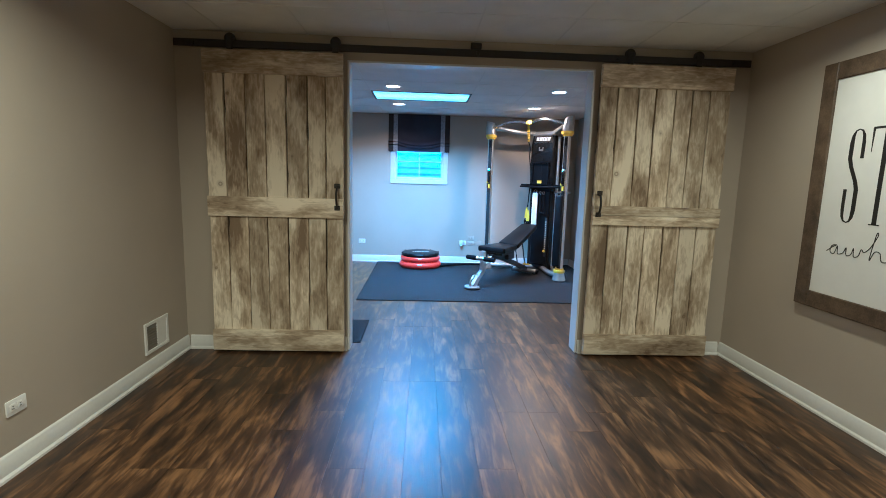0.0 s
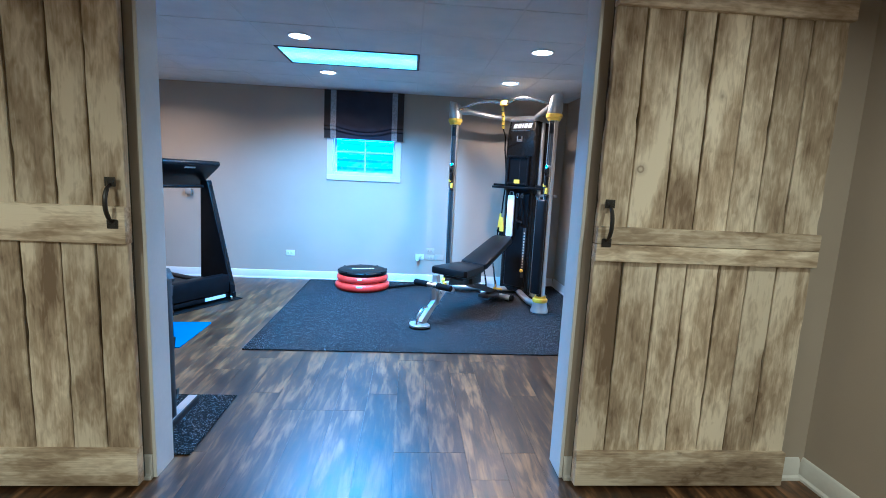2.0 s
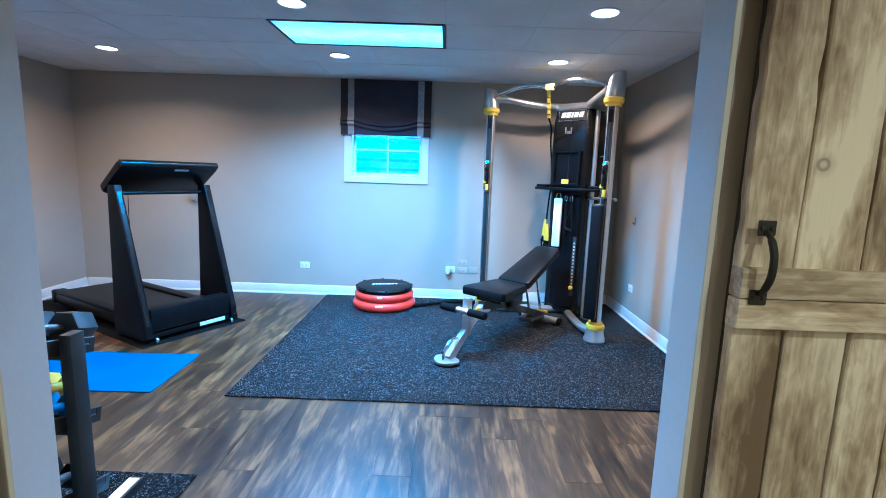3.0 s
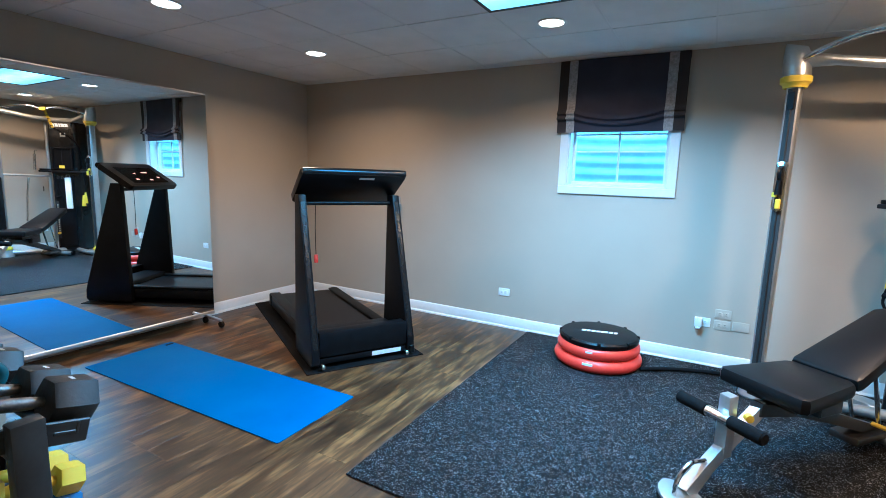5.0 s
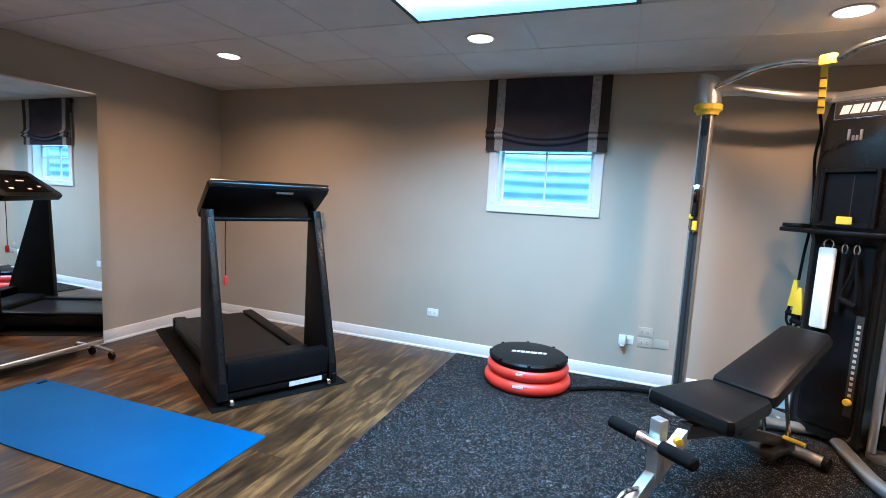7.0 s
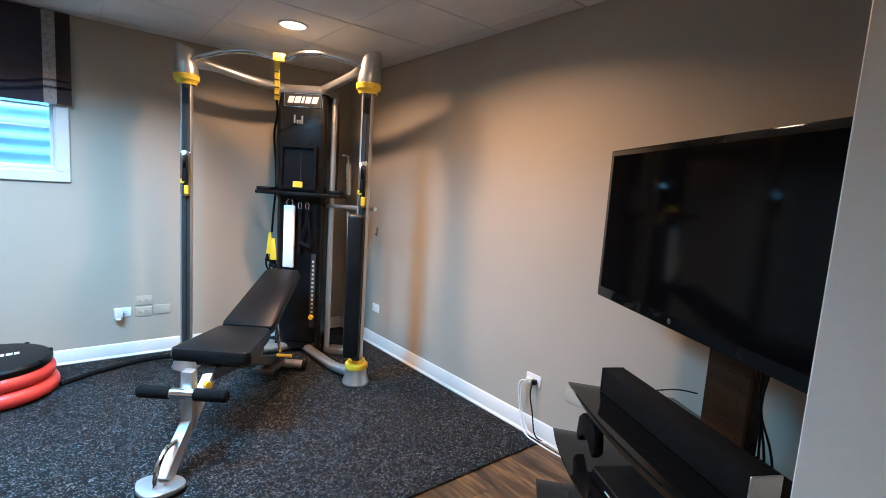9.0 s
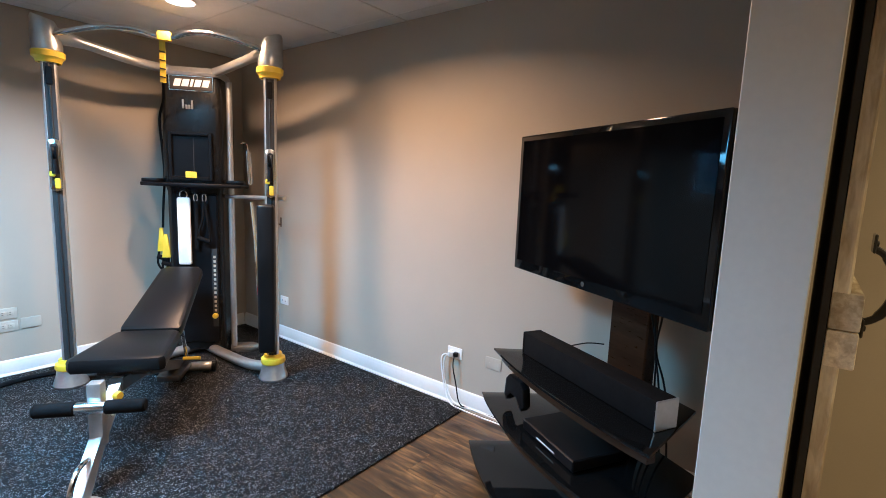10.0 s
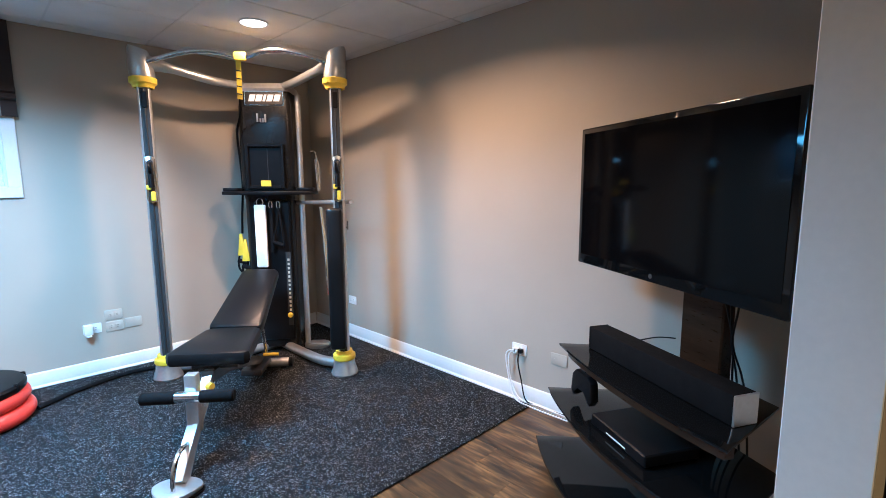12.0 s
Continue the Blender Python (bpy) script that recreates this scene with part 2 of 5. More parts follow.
for key, value in (("From Min", 0.02), ("From Max", 0.24), ("To Min", 1.0), ("To Max", 0.0)):
    tex.inputs[key].default_value = value
tl.new(tsq.outputs[0], tex.inputs["Value"])
tnz.inputs["Scale"].default_value = 6.0
tl.new(tco.outputs["Object"], tnz.inputs["Vector"])
tl.new(tex.outputs["Result"], tmul.inputs[0])
tl.new(tnz.outputs["Fac"], tmul.inputs[1])
tl.new(tmul.outputs[0], tadd.inputs[0])
tadd.inputs[1].default_value, tadd.inputs[2].default_value = 4.0, 0.95
tl.new(tadd.outputs[0], tn["Principled BSDF"].inputs["Emission Strength"])
M_GLASS = plain("window_glass", (0.9, 0.95, 1.0), 0.03, transmission=1.0)
M_STEEL_WELL = surf("galvanised_well", (0.40, 0.52, 0.58), (0.52, 0.62, 0.66), 0.55, metal=0.0, scale=5.0)


# ---------------------------------------------------------------- mesh helpers
def box(bm, lo, hi, bevel=0.0, m=None, segments=1):
    vs = [bm.verts.new((x, y, z)) for x in (lo[0], hi[0]) for y in (lo[1], hi[1]) for z in (lo[2], hi[2])]
    fs = [bm.faces.new([vs[i] for i in q]) for q in ((0, 1, 3, 2), (4, 6, 7, 5), (0, 4, 5, 1), (2, 3, 7, 6), (0, 2, 6, 4), (1, 5, 7, 3))]
    made = vs
    if bevel > 0:
        es = list({e for f in fs for e in f.edges})
        got = bmesh.ops.bevel(bm, geom=es, offset=bevel, segments=segments, profile=0.5, affect="EDGES")
        made = list({v for f in got["faces"] for v in f.verts} | {v for v in vs if v.is_valid})
    if m is not None:
        for v in made:
            v.co = m @ v.co
    return bm


def tube(bm, pts, r, seg=12, ends=True):
    """A round tube along points; r is one radius or one for each point."""
    pts = [Vector(p) for p in pts]
    rs = list(r) if isinstance(r, (list, tuple)) else [r] * len(pts)
    side, rings = None, []
    for i, p in enumerate(pts):
        d = (pts[min(i + 1, len(pts) - 1)] - pts[max(i - 1, 0)]).normalized()
        if side is None:
            side = d.orthogonal().normalized()
        side = (side - d * side.dot(d)).normalized()
        up = d.cross(side)
        rings.append([bm.verts.new(p + rs[i] * (math.cos(2 * math.pi * k / seg) * side + math.sin(2 * math.pi * k / seg) * up)) for k in range(seg)])
    for a, b in zip(rings, rings[1:]):
        for k in range(seg):
            bm.faces.new((a[k], a[(k + 1) % seg], b[(k + 1) % seg], b[k]))
    if ends:
        bm.faces.new(list(reversed(rings[0])))
        bm.faces.new(rings[-1])
    return bm


def curve(pts, steps=6):
    """Points of a smooth curve through pts."""
    p = [Vector(q) for q in pts]
    out = []
    for i in range(len(p) - 1):
        a, b, c, d = p[max(i - 1, 0)], p[i], p[i + 1], p[min(i + 2, len(p) - 1)]
        for k in range(steps):
            s = k / steps
            out.append(0.5 * (2 * b + (c - a) * s + (2 * a - 5 * b + 4 * c - d) * s * s + (3 * b - a - 3 * c + d) * s ** 3))
    return out + [p[-1]]


def lathe(bm, profile, seg=32, m=None):
    """Turns (radius, z) points round the z axis."""
    rings = []
    for r, z in profile:
        if r < 1e-5:
            rings.append([bm.verts.new((0, 0, z))])
        else:
            rings.append([bm.verts.new((r * math.cos(2 * math.pi * k / seg), r * math.sin(2 * math.pi * k / seg), z)) for k in range(seg)])
    for a, b in zip(rings, rings[1:]):
        for k in range(seg):
            j = (k + 1) % seg
            if len(a) == 1 and len(b) > 1:
                bm.faces.new((a[0], b[j], b[k]))
            elif len(b) == 1 and len(a) > 1:
                bm.faces.new((a[k], a[j], b[0]))
            elif len(a) > 1:
                bm.faces.new((a[k], a[j], b[j], b[k]))
    if m is not None:
        for ring in rings:
            for v in ring:
                v.co = m @ v.co
    return bm


def prism(bm, poly, z0, z1, bevel=0.0, m=None):
    """A flat outline (x, y), raised from z0 to z1."""
    lo, hi = [bm.verts.new((x, y, z0)) for x, y in poly], [bm.verts.new((x, y, z1)) for x, y in poly]
    k = len(poly)
    fs = [bm.faces.new(list(reversed(lo))), bm.faces.new(hi)] + [bm.faces.new((lo[i], lo[(i + 1) % k], hi[(i + 1) % k], hi[i])) for i in range(k)]
    made = lo + hi
    if bevel > 0:
        es = list(set(fs[0].edges) | set(fs[1].edges))
        got = bmesh.ops.bevel(bm, geom=es, offset=bevel, segments=2, profile=0.5, affect="EDGES")
        made = list({v for f in got["faces"] for v in f.verts} | {v for v in made if v.is_valid})
    if m is not None:
        for v in made:
            v.co = m @ v.co
    return bm


def rounded(x0, x1, y0, y1, r, n=5):
    out = []
    for cx, cy, a in ((x1 - r, y1 - r, 0), (x0 + r, y1 - r, 90), (x0 + r, y0 + r, 180), (x1 - r, y0 + r, 270)):
        out += [(cx + r * math.cos(radians(a + 90 * k / n)), cy + r * math.sin(radians(a + 90 * k / n))) for k in range(n + 1)]
    return out


def finish(name, bm, material, sharp=34):
    bmesh.ops.recalc_face_normals(bm, faces=bm.faces)
    for f in bm.faces:
        f.smooth = True
    for e in bm.edges:
        if len(e.link_faces) == 2 and e.calc_face_angle(0) > radians(sharp):
            e.smooth = False
    me = bpy.data.meshes.new(name)
    bm.to_mesh(me)
    bm.free()
    me.materials.append(material)
    return me


def part(name, bm, material, parent=None, label="", m=None):
    ob = new(name, finish(name, bm, material))
    ob.parent = parent
    if m is not None:
        ob.matrix_basis = m
    return tagged(ob, label)


def structure(name, bm, material, label="", category="", parent=None):
    ob = part(name, bm, material, parent)
    return tagged(ob, label, category, kind="structure")


def thing(name, m, label, category, group=""):
    ob = new(name)
    ob.empty_display_size = 0.1
    ob.matrix_basis = m
    return tagged(ob, label, category, group)


def bx(lo, hi, bevel=0.0, m=None, segments=1):
    return box(bmesh.new(), lo, hi, bevel, m, segments)


# ---------------------------------------------------------------- the rooms
X_HL, X_HR, Y_HB = -1.86, 2.46, -2.6          # hall: left wall, right wall, back wall
Y_W0, Y_W1 = 3.722, 3.862                      # wall between the hall and the gym
X_O0, X_O1, Z_O = -0.595, 1.242, 2.216         # the opening in it
X_GL, X_GR, Y_GB = -3.553, 2.46, 7.855        # gym: left wall, right wall, back wall
X_N, Y_N = -2.30, 4.575                        # short wall beside the weights
W = 0.12

structure("floor", prism(bmesh.new(), [(X_HL - W, Y_HB - W), (X_HR + W, Y_HB - W), (X_HR + W, Y_GB + W), (X_GL - W, Y_GB + W), (X_GL - W, Y_W0), (X_HL - W, Y_W0)], -0.15, -0.012), M_SUB, "dark underlay beneath the brown plank floor", "floor")
structure("wall_hall_left", bx((X_HL - W, Y_HB - W, -0.05), (X_HL, Y_W0, 2.6)), M_WALL, "taupe painted drywall", "wall")
structure("wall_hall_right", bx((X_HR, Y_HB - W, -0.05), (X_HR + W, Y_W0, 2.6)), M_WALL, "taupe painted drywall", "wall")
structure("wall_hall_back", bx((X_HL, Y_HB - W, -0.05), (X_HR, Y_HB, 2.6)), M_WALL, "taupe painted drywall", "wall")
bm = bmesh.new()
box(bm, (X_GL - W, Y_W0, -0.05), (X_O0, Y_W1, 2.6))
box(bm, (X_O1, Y_W0, -0.05), (X_HR + W, Y_W1, 2.6))
box(bm, (X_O0, Y_W0, Z_O), (X_O1, Y_W1, 2.6))
structure("wall_doorway", bm, M_WALL, "taupe painted drywall with a wide cased opening", "wall")
structure("wall_gym_right", bx((X_GR, Y_W1, -0.05), (X_GR + W, Y_GB + W, 2.6)), M_WALL, "taupe painted drywall", "wall")
structure("wall_gym_left", bx((X_GL - W, Y_W1, -0.05), (X_GL, Y_GB + W, 2.6)), M_WALL, "taupe painted drywall", "wall")
structure("wall_gym_nook", bx((X_GL, Y_W1, -0.05), (X_N, Y_N, 2.6)), M_WALL, "taupe painted drywall beside the dumbbell rack", "wall")
WX0, WX1, WZ0, WZ1 = -0.50, 0.284, 1.362, 2.14     # window opening
bm = bmesh.new()
box(bm, (X_GL, Y_GB, -0.05), (WX0, Y_GB + 0.2, 2.6))
box(bm, (WX1, Y_GB, -0.05), (X_GR, Y_GB + 0.2, 2.6))
box(bm, (WX0, Y_GB, -0.05), (WX1, Y_GB + 0.2, WZ0))
box(bm, (WX0, Y_GB, WZ1), (WX1, Y_GB + 0.2, 2.6))
structure("wall_gym_back", bm, M_WALL, "taupe painted drywall with one small basement window", "wall")

# white lining of the opening
bm = bmesh.new()
box(bm, (X_O0 - 0.012, Y_W0 - 0.006, 0.0), (X_O0 + 0.004, Y_W1 + 0.006, Z_O + 0.012), 0.002)
structure("trim", bm, M_TRIM, "white painted jamb of the opening", "trim")
bm = bmesh.new()
box(bm, (X_O1 - 0.004, Y_W0 - 0.006, 0.0), (X_O1 + 0.012, Y_W1 + 0.006, Z_O + 0.012), 0.002)
structure("trim", bm, M_TRIM, "white painted jamb of the opening", "trim")
bm = bmesh.new()
box(bm, (X_O0 + 0.005, Y_W0 - 0.006, Z_O - 0.004), (X_O1 - 0.005, Y_W1 + 0.006, Z_O + 0.012), 0.002)
structure("trim", bm, M_TRIM, "white painted head of the opening", "trim")


# baseboards with a rounded cap and a shoe at the floor
def baseboard(a, b, inward):
    """A run from a to b on the plan; inward is the unit vector into the room."""
    a, b, n = Vector((*a, 0)), Vector((*b, 0)), Vector((*inward, 0))
    prof = [(0, 0), (0.026, 0), (0.025, 0.012), (0.016, 0.020), (0.0145, 0.022), (0.0145, 0.078), (0.011, 0.085), (0.0095, 0.097), (0.005, 0.106), (0, 0.109)]
    bm = bmesh.new()
    ends = [[bm.verts.new(p + n * d + Vector((0, 0, z))) for d, z in prof] for p in (a, b)]
    k = len(prof)
    for i in range(k):
        bm.faces.new((ends[0][i], ends[0][(i + 1) % k], ends[1][(i + 1) % k], ends[1][i]))
    bm.faces.new(ends[0])
    bm.faces.new(list(reversed(ends[1])))
    structure("baseboard", bm, M_TRIM, "white painted baseboard with a shoe moulding", "baseboard")


baseboard((X_HL, Y_HB), (X_HL, Y_W0), (1, 0))
baseboard((X_HR, Y_HB), (X_HR, Y_W0), (-1, 0))
baseboard((X_HL + 0.026, Y_W0), (X_O0 - 0.014, Y_W0), (0, -1))
baseboard((X_O1 + 0.014, Y_W0), (X_HR - 0.026, Y_W0), (0, -1))
baseboard((X_O1 + 0.014, Y_W1), (X_GR - 0.026, Y_W1), (0, 1))
baseboard((X_N, Y_W1), (X_O0 - 0.014, Y_W1), (0, 1))
baseboard((X_N, Y_W1 + 0.026), (X_N, Y_N), (1, 0))
baseboard((X_GL + 0.026, Y_N), (X_N + 0.026, Y_N), (0, 1))
baseboard((X_GL, Y_N), (X_GL, Y_GB), (1, 0))
baseboard((X_GR, Y_W1), (X_GR, Y_GB), (-1, 0))
baseboard((X_GL + 0.026, Y_GB), (X_GR - 0.026, Y_GB), (0, -1))


# suspended ceilings: a grid of bars with tiles laid in just above them
def ceiling(name, x0, x1, y0, y1, gx, gy, holes=(), cell=0.605):
    bm = bmesh.new()
    box(bm, (x0, y0, CEIL + 0.08), (x1, y1, CEIL + 0.12))
    xs = [x0] + [gx + cell * i for i in range(-12, 13) if x0 + 0.02 < gx + cell * i < x1 - 0.02] + [x1]
    ys = [y0] + [gy + cell * i for i in range(-16, 17) if y0 + 0.02 < gy + cell * i < y1 - 0.02] + [y1]
    for a, b in zip(xs, xs[1:]):
        for c, d in zip(ys, ys[1:]):
            mx, my = (a + b) / 2, (c + d) / 2
            if any(h[0] < mx < h[1] and h[2] < my < h[3] for h in holes):
                continue
            sag = random.uniform(-0.001, 0.001)
            box(bm, (a + 0.003, c + 0.005, CEIL + sag), (b - 0.003, d - 0.005, CEIL + 0.016), 0.003)
    structure(name, bm, M_TILE, "off-white suspended ceiling of square fissured tiles", "ceiling")
    bm = bmesh.new()
    for x in xs[1:-1]:
        box(bm, (x - 0.012, y0, CEIL + 0.017), (x + 0.012, y1, CEIL + 0.04))
        stops = [y0] + sorted(e for h in holes if h[0] - 0.01 < x < h[1] + 0.01 for e in h[2:]) + [y1]
        for a, b in list(zip(stops, stops[1:]))[::2]:
            box(bm, (x - 0.0055, a + 0.002, CEIL - 0.0015), (x + 0.0055, b - 0.002, CEIL + 0.0165))
    for y in ys[1:-1]:
        box(bm, (x0, y - 0.012, CEIL + 0.0175), (x1, y + 0.012, CEIL + 0.0405))
    structure(name + "_grid", bm, M_GRID, "white metal bars of the suspended ceiling", "ceiling grid")


PAN = (-0.68, 0.53, 5.89, 6.50)
ceiling("ceiling_gym", X_GL, X_GR, Y_W1, Y_GB, PAN[1], PAN[2], holes=[PAN])
ceiling("ceiling_hall", X_HL, X_HR, Y_HB, Y_W0, 0.32, 3.13)


# ---------------------------------------------------------------- lamps in the ceiling
def downlight(x, y):
    t = thing("downlight", pose(x, y, CEIL), "round recessed downlight, lit warm white, in the ceiling tile; three in the hall are added fill", "downlight", "ceiling downlights")
    part("trim_ring", lathe(bmesh.new(), [(0.078, -0.001), (0.092, -0.001), (0.094, -0.005), (0.088, -0.010), (0.078, -0.008), (0.078, -0.001)], 36), M_TRIM, t, "white trim ring")
    part("lens", lathe(bmesh.new(), [(0.0, -0.006), (0.05, -0.0062), (0.077, -0.004), (0.077, -0.001), (0.0, -0.001)], 32), M_LAMP, t, "glowing frosted lens")


# the last three hall fixtures are made up to go with the fill
for x, y in GYM_LAMPS + HALL_LAMPS_AND_FILL:
    downlight(x, y)
t = thing("ceiling_troffer", pose((PAN[0] + PAN[1]) / 2, (PAN[2] + PAN[3]) / 2, CEIL), "rectangular fluorescent ceiling panel glowing cool blue-white", "ceiling light")
bm = bmesh.new()
for lo, hi in (((-0.603, -0.303, -0.004), (0.603, -0.280, 0.02)), ((-0.603, 0.280, -0.004), (0.603, 0.303, 0.02)), ((-0.603, -0.280, -0.004), (-0.580, 0.280, 0.02)), ((0.580, -0.280, -0.004), (0.603, 0.280, 0.02))):
    box(bm, lo, hi, 0.002)
part("frame", bm, M_BLACK, t, "thin dark metal frame")
part("diffuser", bx((-0.580, -0.280, 0.0), (0.580, 0.280, 0.008)), M_PANEL, t, "glowing prismatic lens")

# ---------------------------------------------------------------- materials of the things
M_SILVER = surf("silver_painted_steel", (0.50, 0.50, 0.49), (0.60, 0.60, 0.59), 0.34, metal=0.85, scale=12.0, bump=0.02)
M_CHROME = surf("chrome", (0.70, 0.70, 0.70), (0.78, 0.78, 0.78), 0.14, metal=1.0, scale=10.0, bump=0.0, rough_var=0.04)
M_YELLOW = surf("yellow_plastic", (0.72, 0.50, 0.02), (0.80, 0.58, 0.04), 0.4, scale=12.0, bump=0.03)
M_GRAPHITE = surf("graphite_shroud", (0.006, 0.006, 0.006), (0.010, 0.0095, 0.0095), 0.24, scale=6.0, fine=30.0, bump=0.0, spec=0.3, rough_var=0.02)
M_VINYL = surf("black_vinyl", (0.005, 0.005, 0.0052), (0.009, 0.0085, 0.009), 0.34, scale=5.0, fine=60.0, bump=0.05, spec=0.2)
M_PLASTIC = surf("black_plastic", (0.003, 0.003, 0.0035), (0.007, 0.007, 0.008), 0.38, scale=10.0, fine=20.0, bump=0.06, spec=0.14)
M_FOAM = surf("black_foam", (0.0035, 0.0035, 0.004), (0.007, 0.007, 0.0075), 0.85, scale=30.0, bump=0.2, spec=0.1)
M_MARK = surf("silver_blue_print", (0.50, 0.58, 0.68), (0.62, 0.69, 0.77), 0.4, scale=30.0, bump=0.0)
M_RED = surf("red_rubber", (0.60, 0.035, 0.022), (0.70, 0.055, 0.035), 0.36, scale=6.0, bump=0.03)
M_YOGA = surf("blue_foam_mat", (0.004, 0.085, 0.255), (0.007, 0.105, 0.29), 0.75, scale=3.0, fine=80.0, bump=0.25, spec=0.2)
M_SHADE = surf("dark_navy_fabric", (0.020, 0.020, 0.034), (0.032, 0.031, 0.048), 0.9, scale=6.0, fine=60.0, bump=0.25)
M_SHADE_EDGE = surf("black_brown_fabric", (0.022, 0.017, 0.017), (0.034, 0.027, 0.026), 0.9, scale=6.0, fine=60.0, bump=0.25)
M_BAND = surf("woven_grey_ribbon", (0.20, 0.19, 0.19), (0.36, 0.35, 0.35), 0.8, scale=55.0, stretch=(1, 1, 1), fine=3.0, bump=0.3)
M_OAK = surf("weathered_brown_wood", (0.045, 0.030, 0.017), (0.13, 0.088, 0.052), 0.6, scale=3.0, stretch=(4, 4, 4), fine=9.0, bump=0.3)
M_CANVAS = surf("white_print", (0.74, 0.735, 0.72), (0.78, 0.775, 0.76), 0.35, scale=3.0, bump=0.02)
M_INK = plain("black_ink", (0.015, 0.014, 0.013), 0.5)
M_MIRROR = plain("mirror", (0.86, 0.89, 0.90), 0.0, metal=1.0)
M_SCREEN = plain("dark_glossy_screen", (0.002, 0.002, 0.0025), 0.08, spec=0.09)
M_BGLASS = plain("black_tempered_glass", (0.004, 0.0045, 0.005), 0.05, spec=0.3)
M_WALNUT = surf("dark_walnut", (0.022, 0.010, 0.005), (0.045, 0.020, 0.010), 0.30, scale=4.0, stretch=(1, 6, 6), bump=0.03, spec=0.18)
M_WHITE = surf("white_plastic", (0.72, 0.715, 0.70), (0.78, 0.775, 0.76), 0.4, scale=8.0, bump=0.0)
M_PLATE = surf("taupe_plastic", (0.43, 0.39, 0.32), (0.47, 0.425, 0.35), 0.4, scale=8.0, bump=0.0)
M_HOLE = plain("dark_slot", (0.02, 0.02, 0.02), 0.7)
M_TOWEL = surf("white_cotton_pad", (0.74, 0.74, 0.73), (0.82, 0.82, 0.81), 0.9, scale=20.0, bump=0.4)
M_IRON = surf("grey_cast_iron", (0.008, 0.0083, 0.0086), (0.022, 0.0225, 0.023), 0.45, metal=0.0, scale=14.0, bump=0.2)
M_HANDLE = surf("worn_steel_grip", (0.09, 0.09, 0.09), (0.18, 0.18, 0.18), 0.42, metal=0.8, scale=30.0, bump=0.2)
M_DARKRED = surf("dark_red_neoprene", (0.16, 0.012, 0.010), (0.22, 0.018, 0.014), 0.6, scale=12.0, bump=0.1)
M_TEAL = surf("dark_teal_neoprene", (0.010, 0.075, 0.095), (0.016, 0.10, 0.125), 0.6, scale=12.0, bump=0.1)
M_BLUE = surf("blue_neoprene", (0.012, 0.10, 0.26), (0.02, 0.13, 0.32), 0.55, scale=12.0, bump=0.1)
M_RACK = surf("dark_grey_rack_steel", (0.020, 0.020, 0.020), (0.032, 0.032, 0.032), 0.42, metal=0.1, scale=12.0, bump=0.05)
M_BEIGE = surf("grey_beige_vinyl", (0.25, 0.235, 0.21), (0.31, 0.29, 0.26), 0.55, scale=4.0, fine=40.0, bump=0.1)
M_LED = glow("red_display_led", (1.0, 0.12, 0.08), 1.2)
M_GREYGRILLE = surf("grey_grille", (0.22, 0.20, 0.17), (0.28, 0.26, 0.22), 0.6, scale=10.0)
M_STICKER = surf("pale_sticker", (0.60, 0.62, 0.64), (0.72, 0.74, 0.75), 0.5, scale=40.0, bump=0.0)


# ---------------------------------------------------------------- hall: barn doors on their track
def rough_board(x0, x1, y0, y1, z0, z1, rnd):
    """An upright board whose long edges wander and are chipped here and there."""
    bm, rows = bmesh.new(), 14
    rings, left, right = [], 0.0, 0.0
    for i in range(rows + 1):
        left, right = [max(0.0, min(0.0045, e + rnd.uniform(-0.0016, 0.0016))) for e in (left, right)]
        a, b = x0 + 0.0015 + left + (rnd.random() < 0.07) * 0.005, x1 - 0.0015 - right - (rnd.random() < 0.07) * 0.005
        z = z0 + (z1 - z0) * i / rows
        rings.append([bm.verts.new(p) for p in ((a, y1, z), (a, y0 + 0.004, z), (a + 0.003, y0, z), (b - 0.003, y0, z), (b, y0 + 0.004, z), (b, y1, z))])
    for p, q in zip(rings, rings[1:]):
        for i in range(6):
            bm.faces.new((p[i], p[(i + 1) % 6], q[(i + 1) % 6], q[i]))
    bm.faces.new(list(reversed(rings[0])))
    bm.faces.new(rings[-1])
    bmesh.ops.recalc_face_normals(bm, faces=bm.faces[:])
    return bm


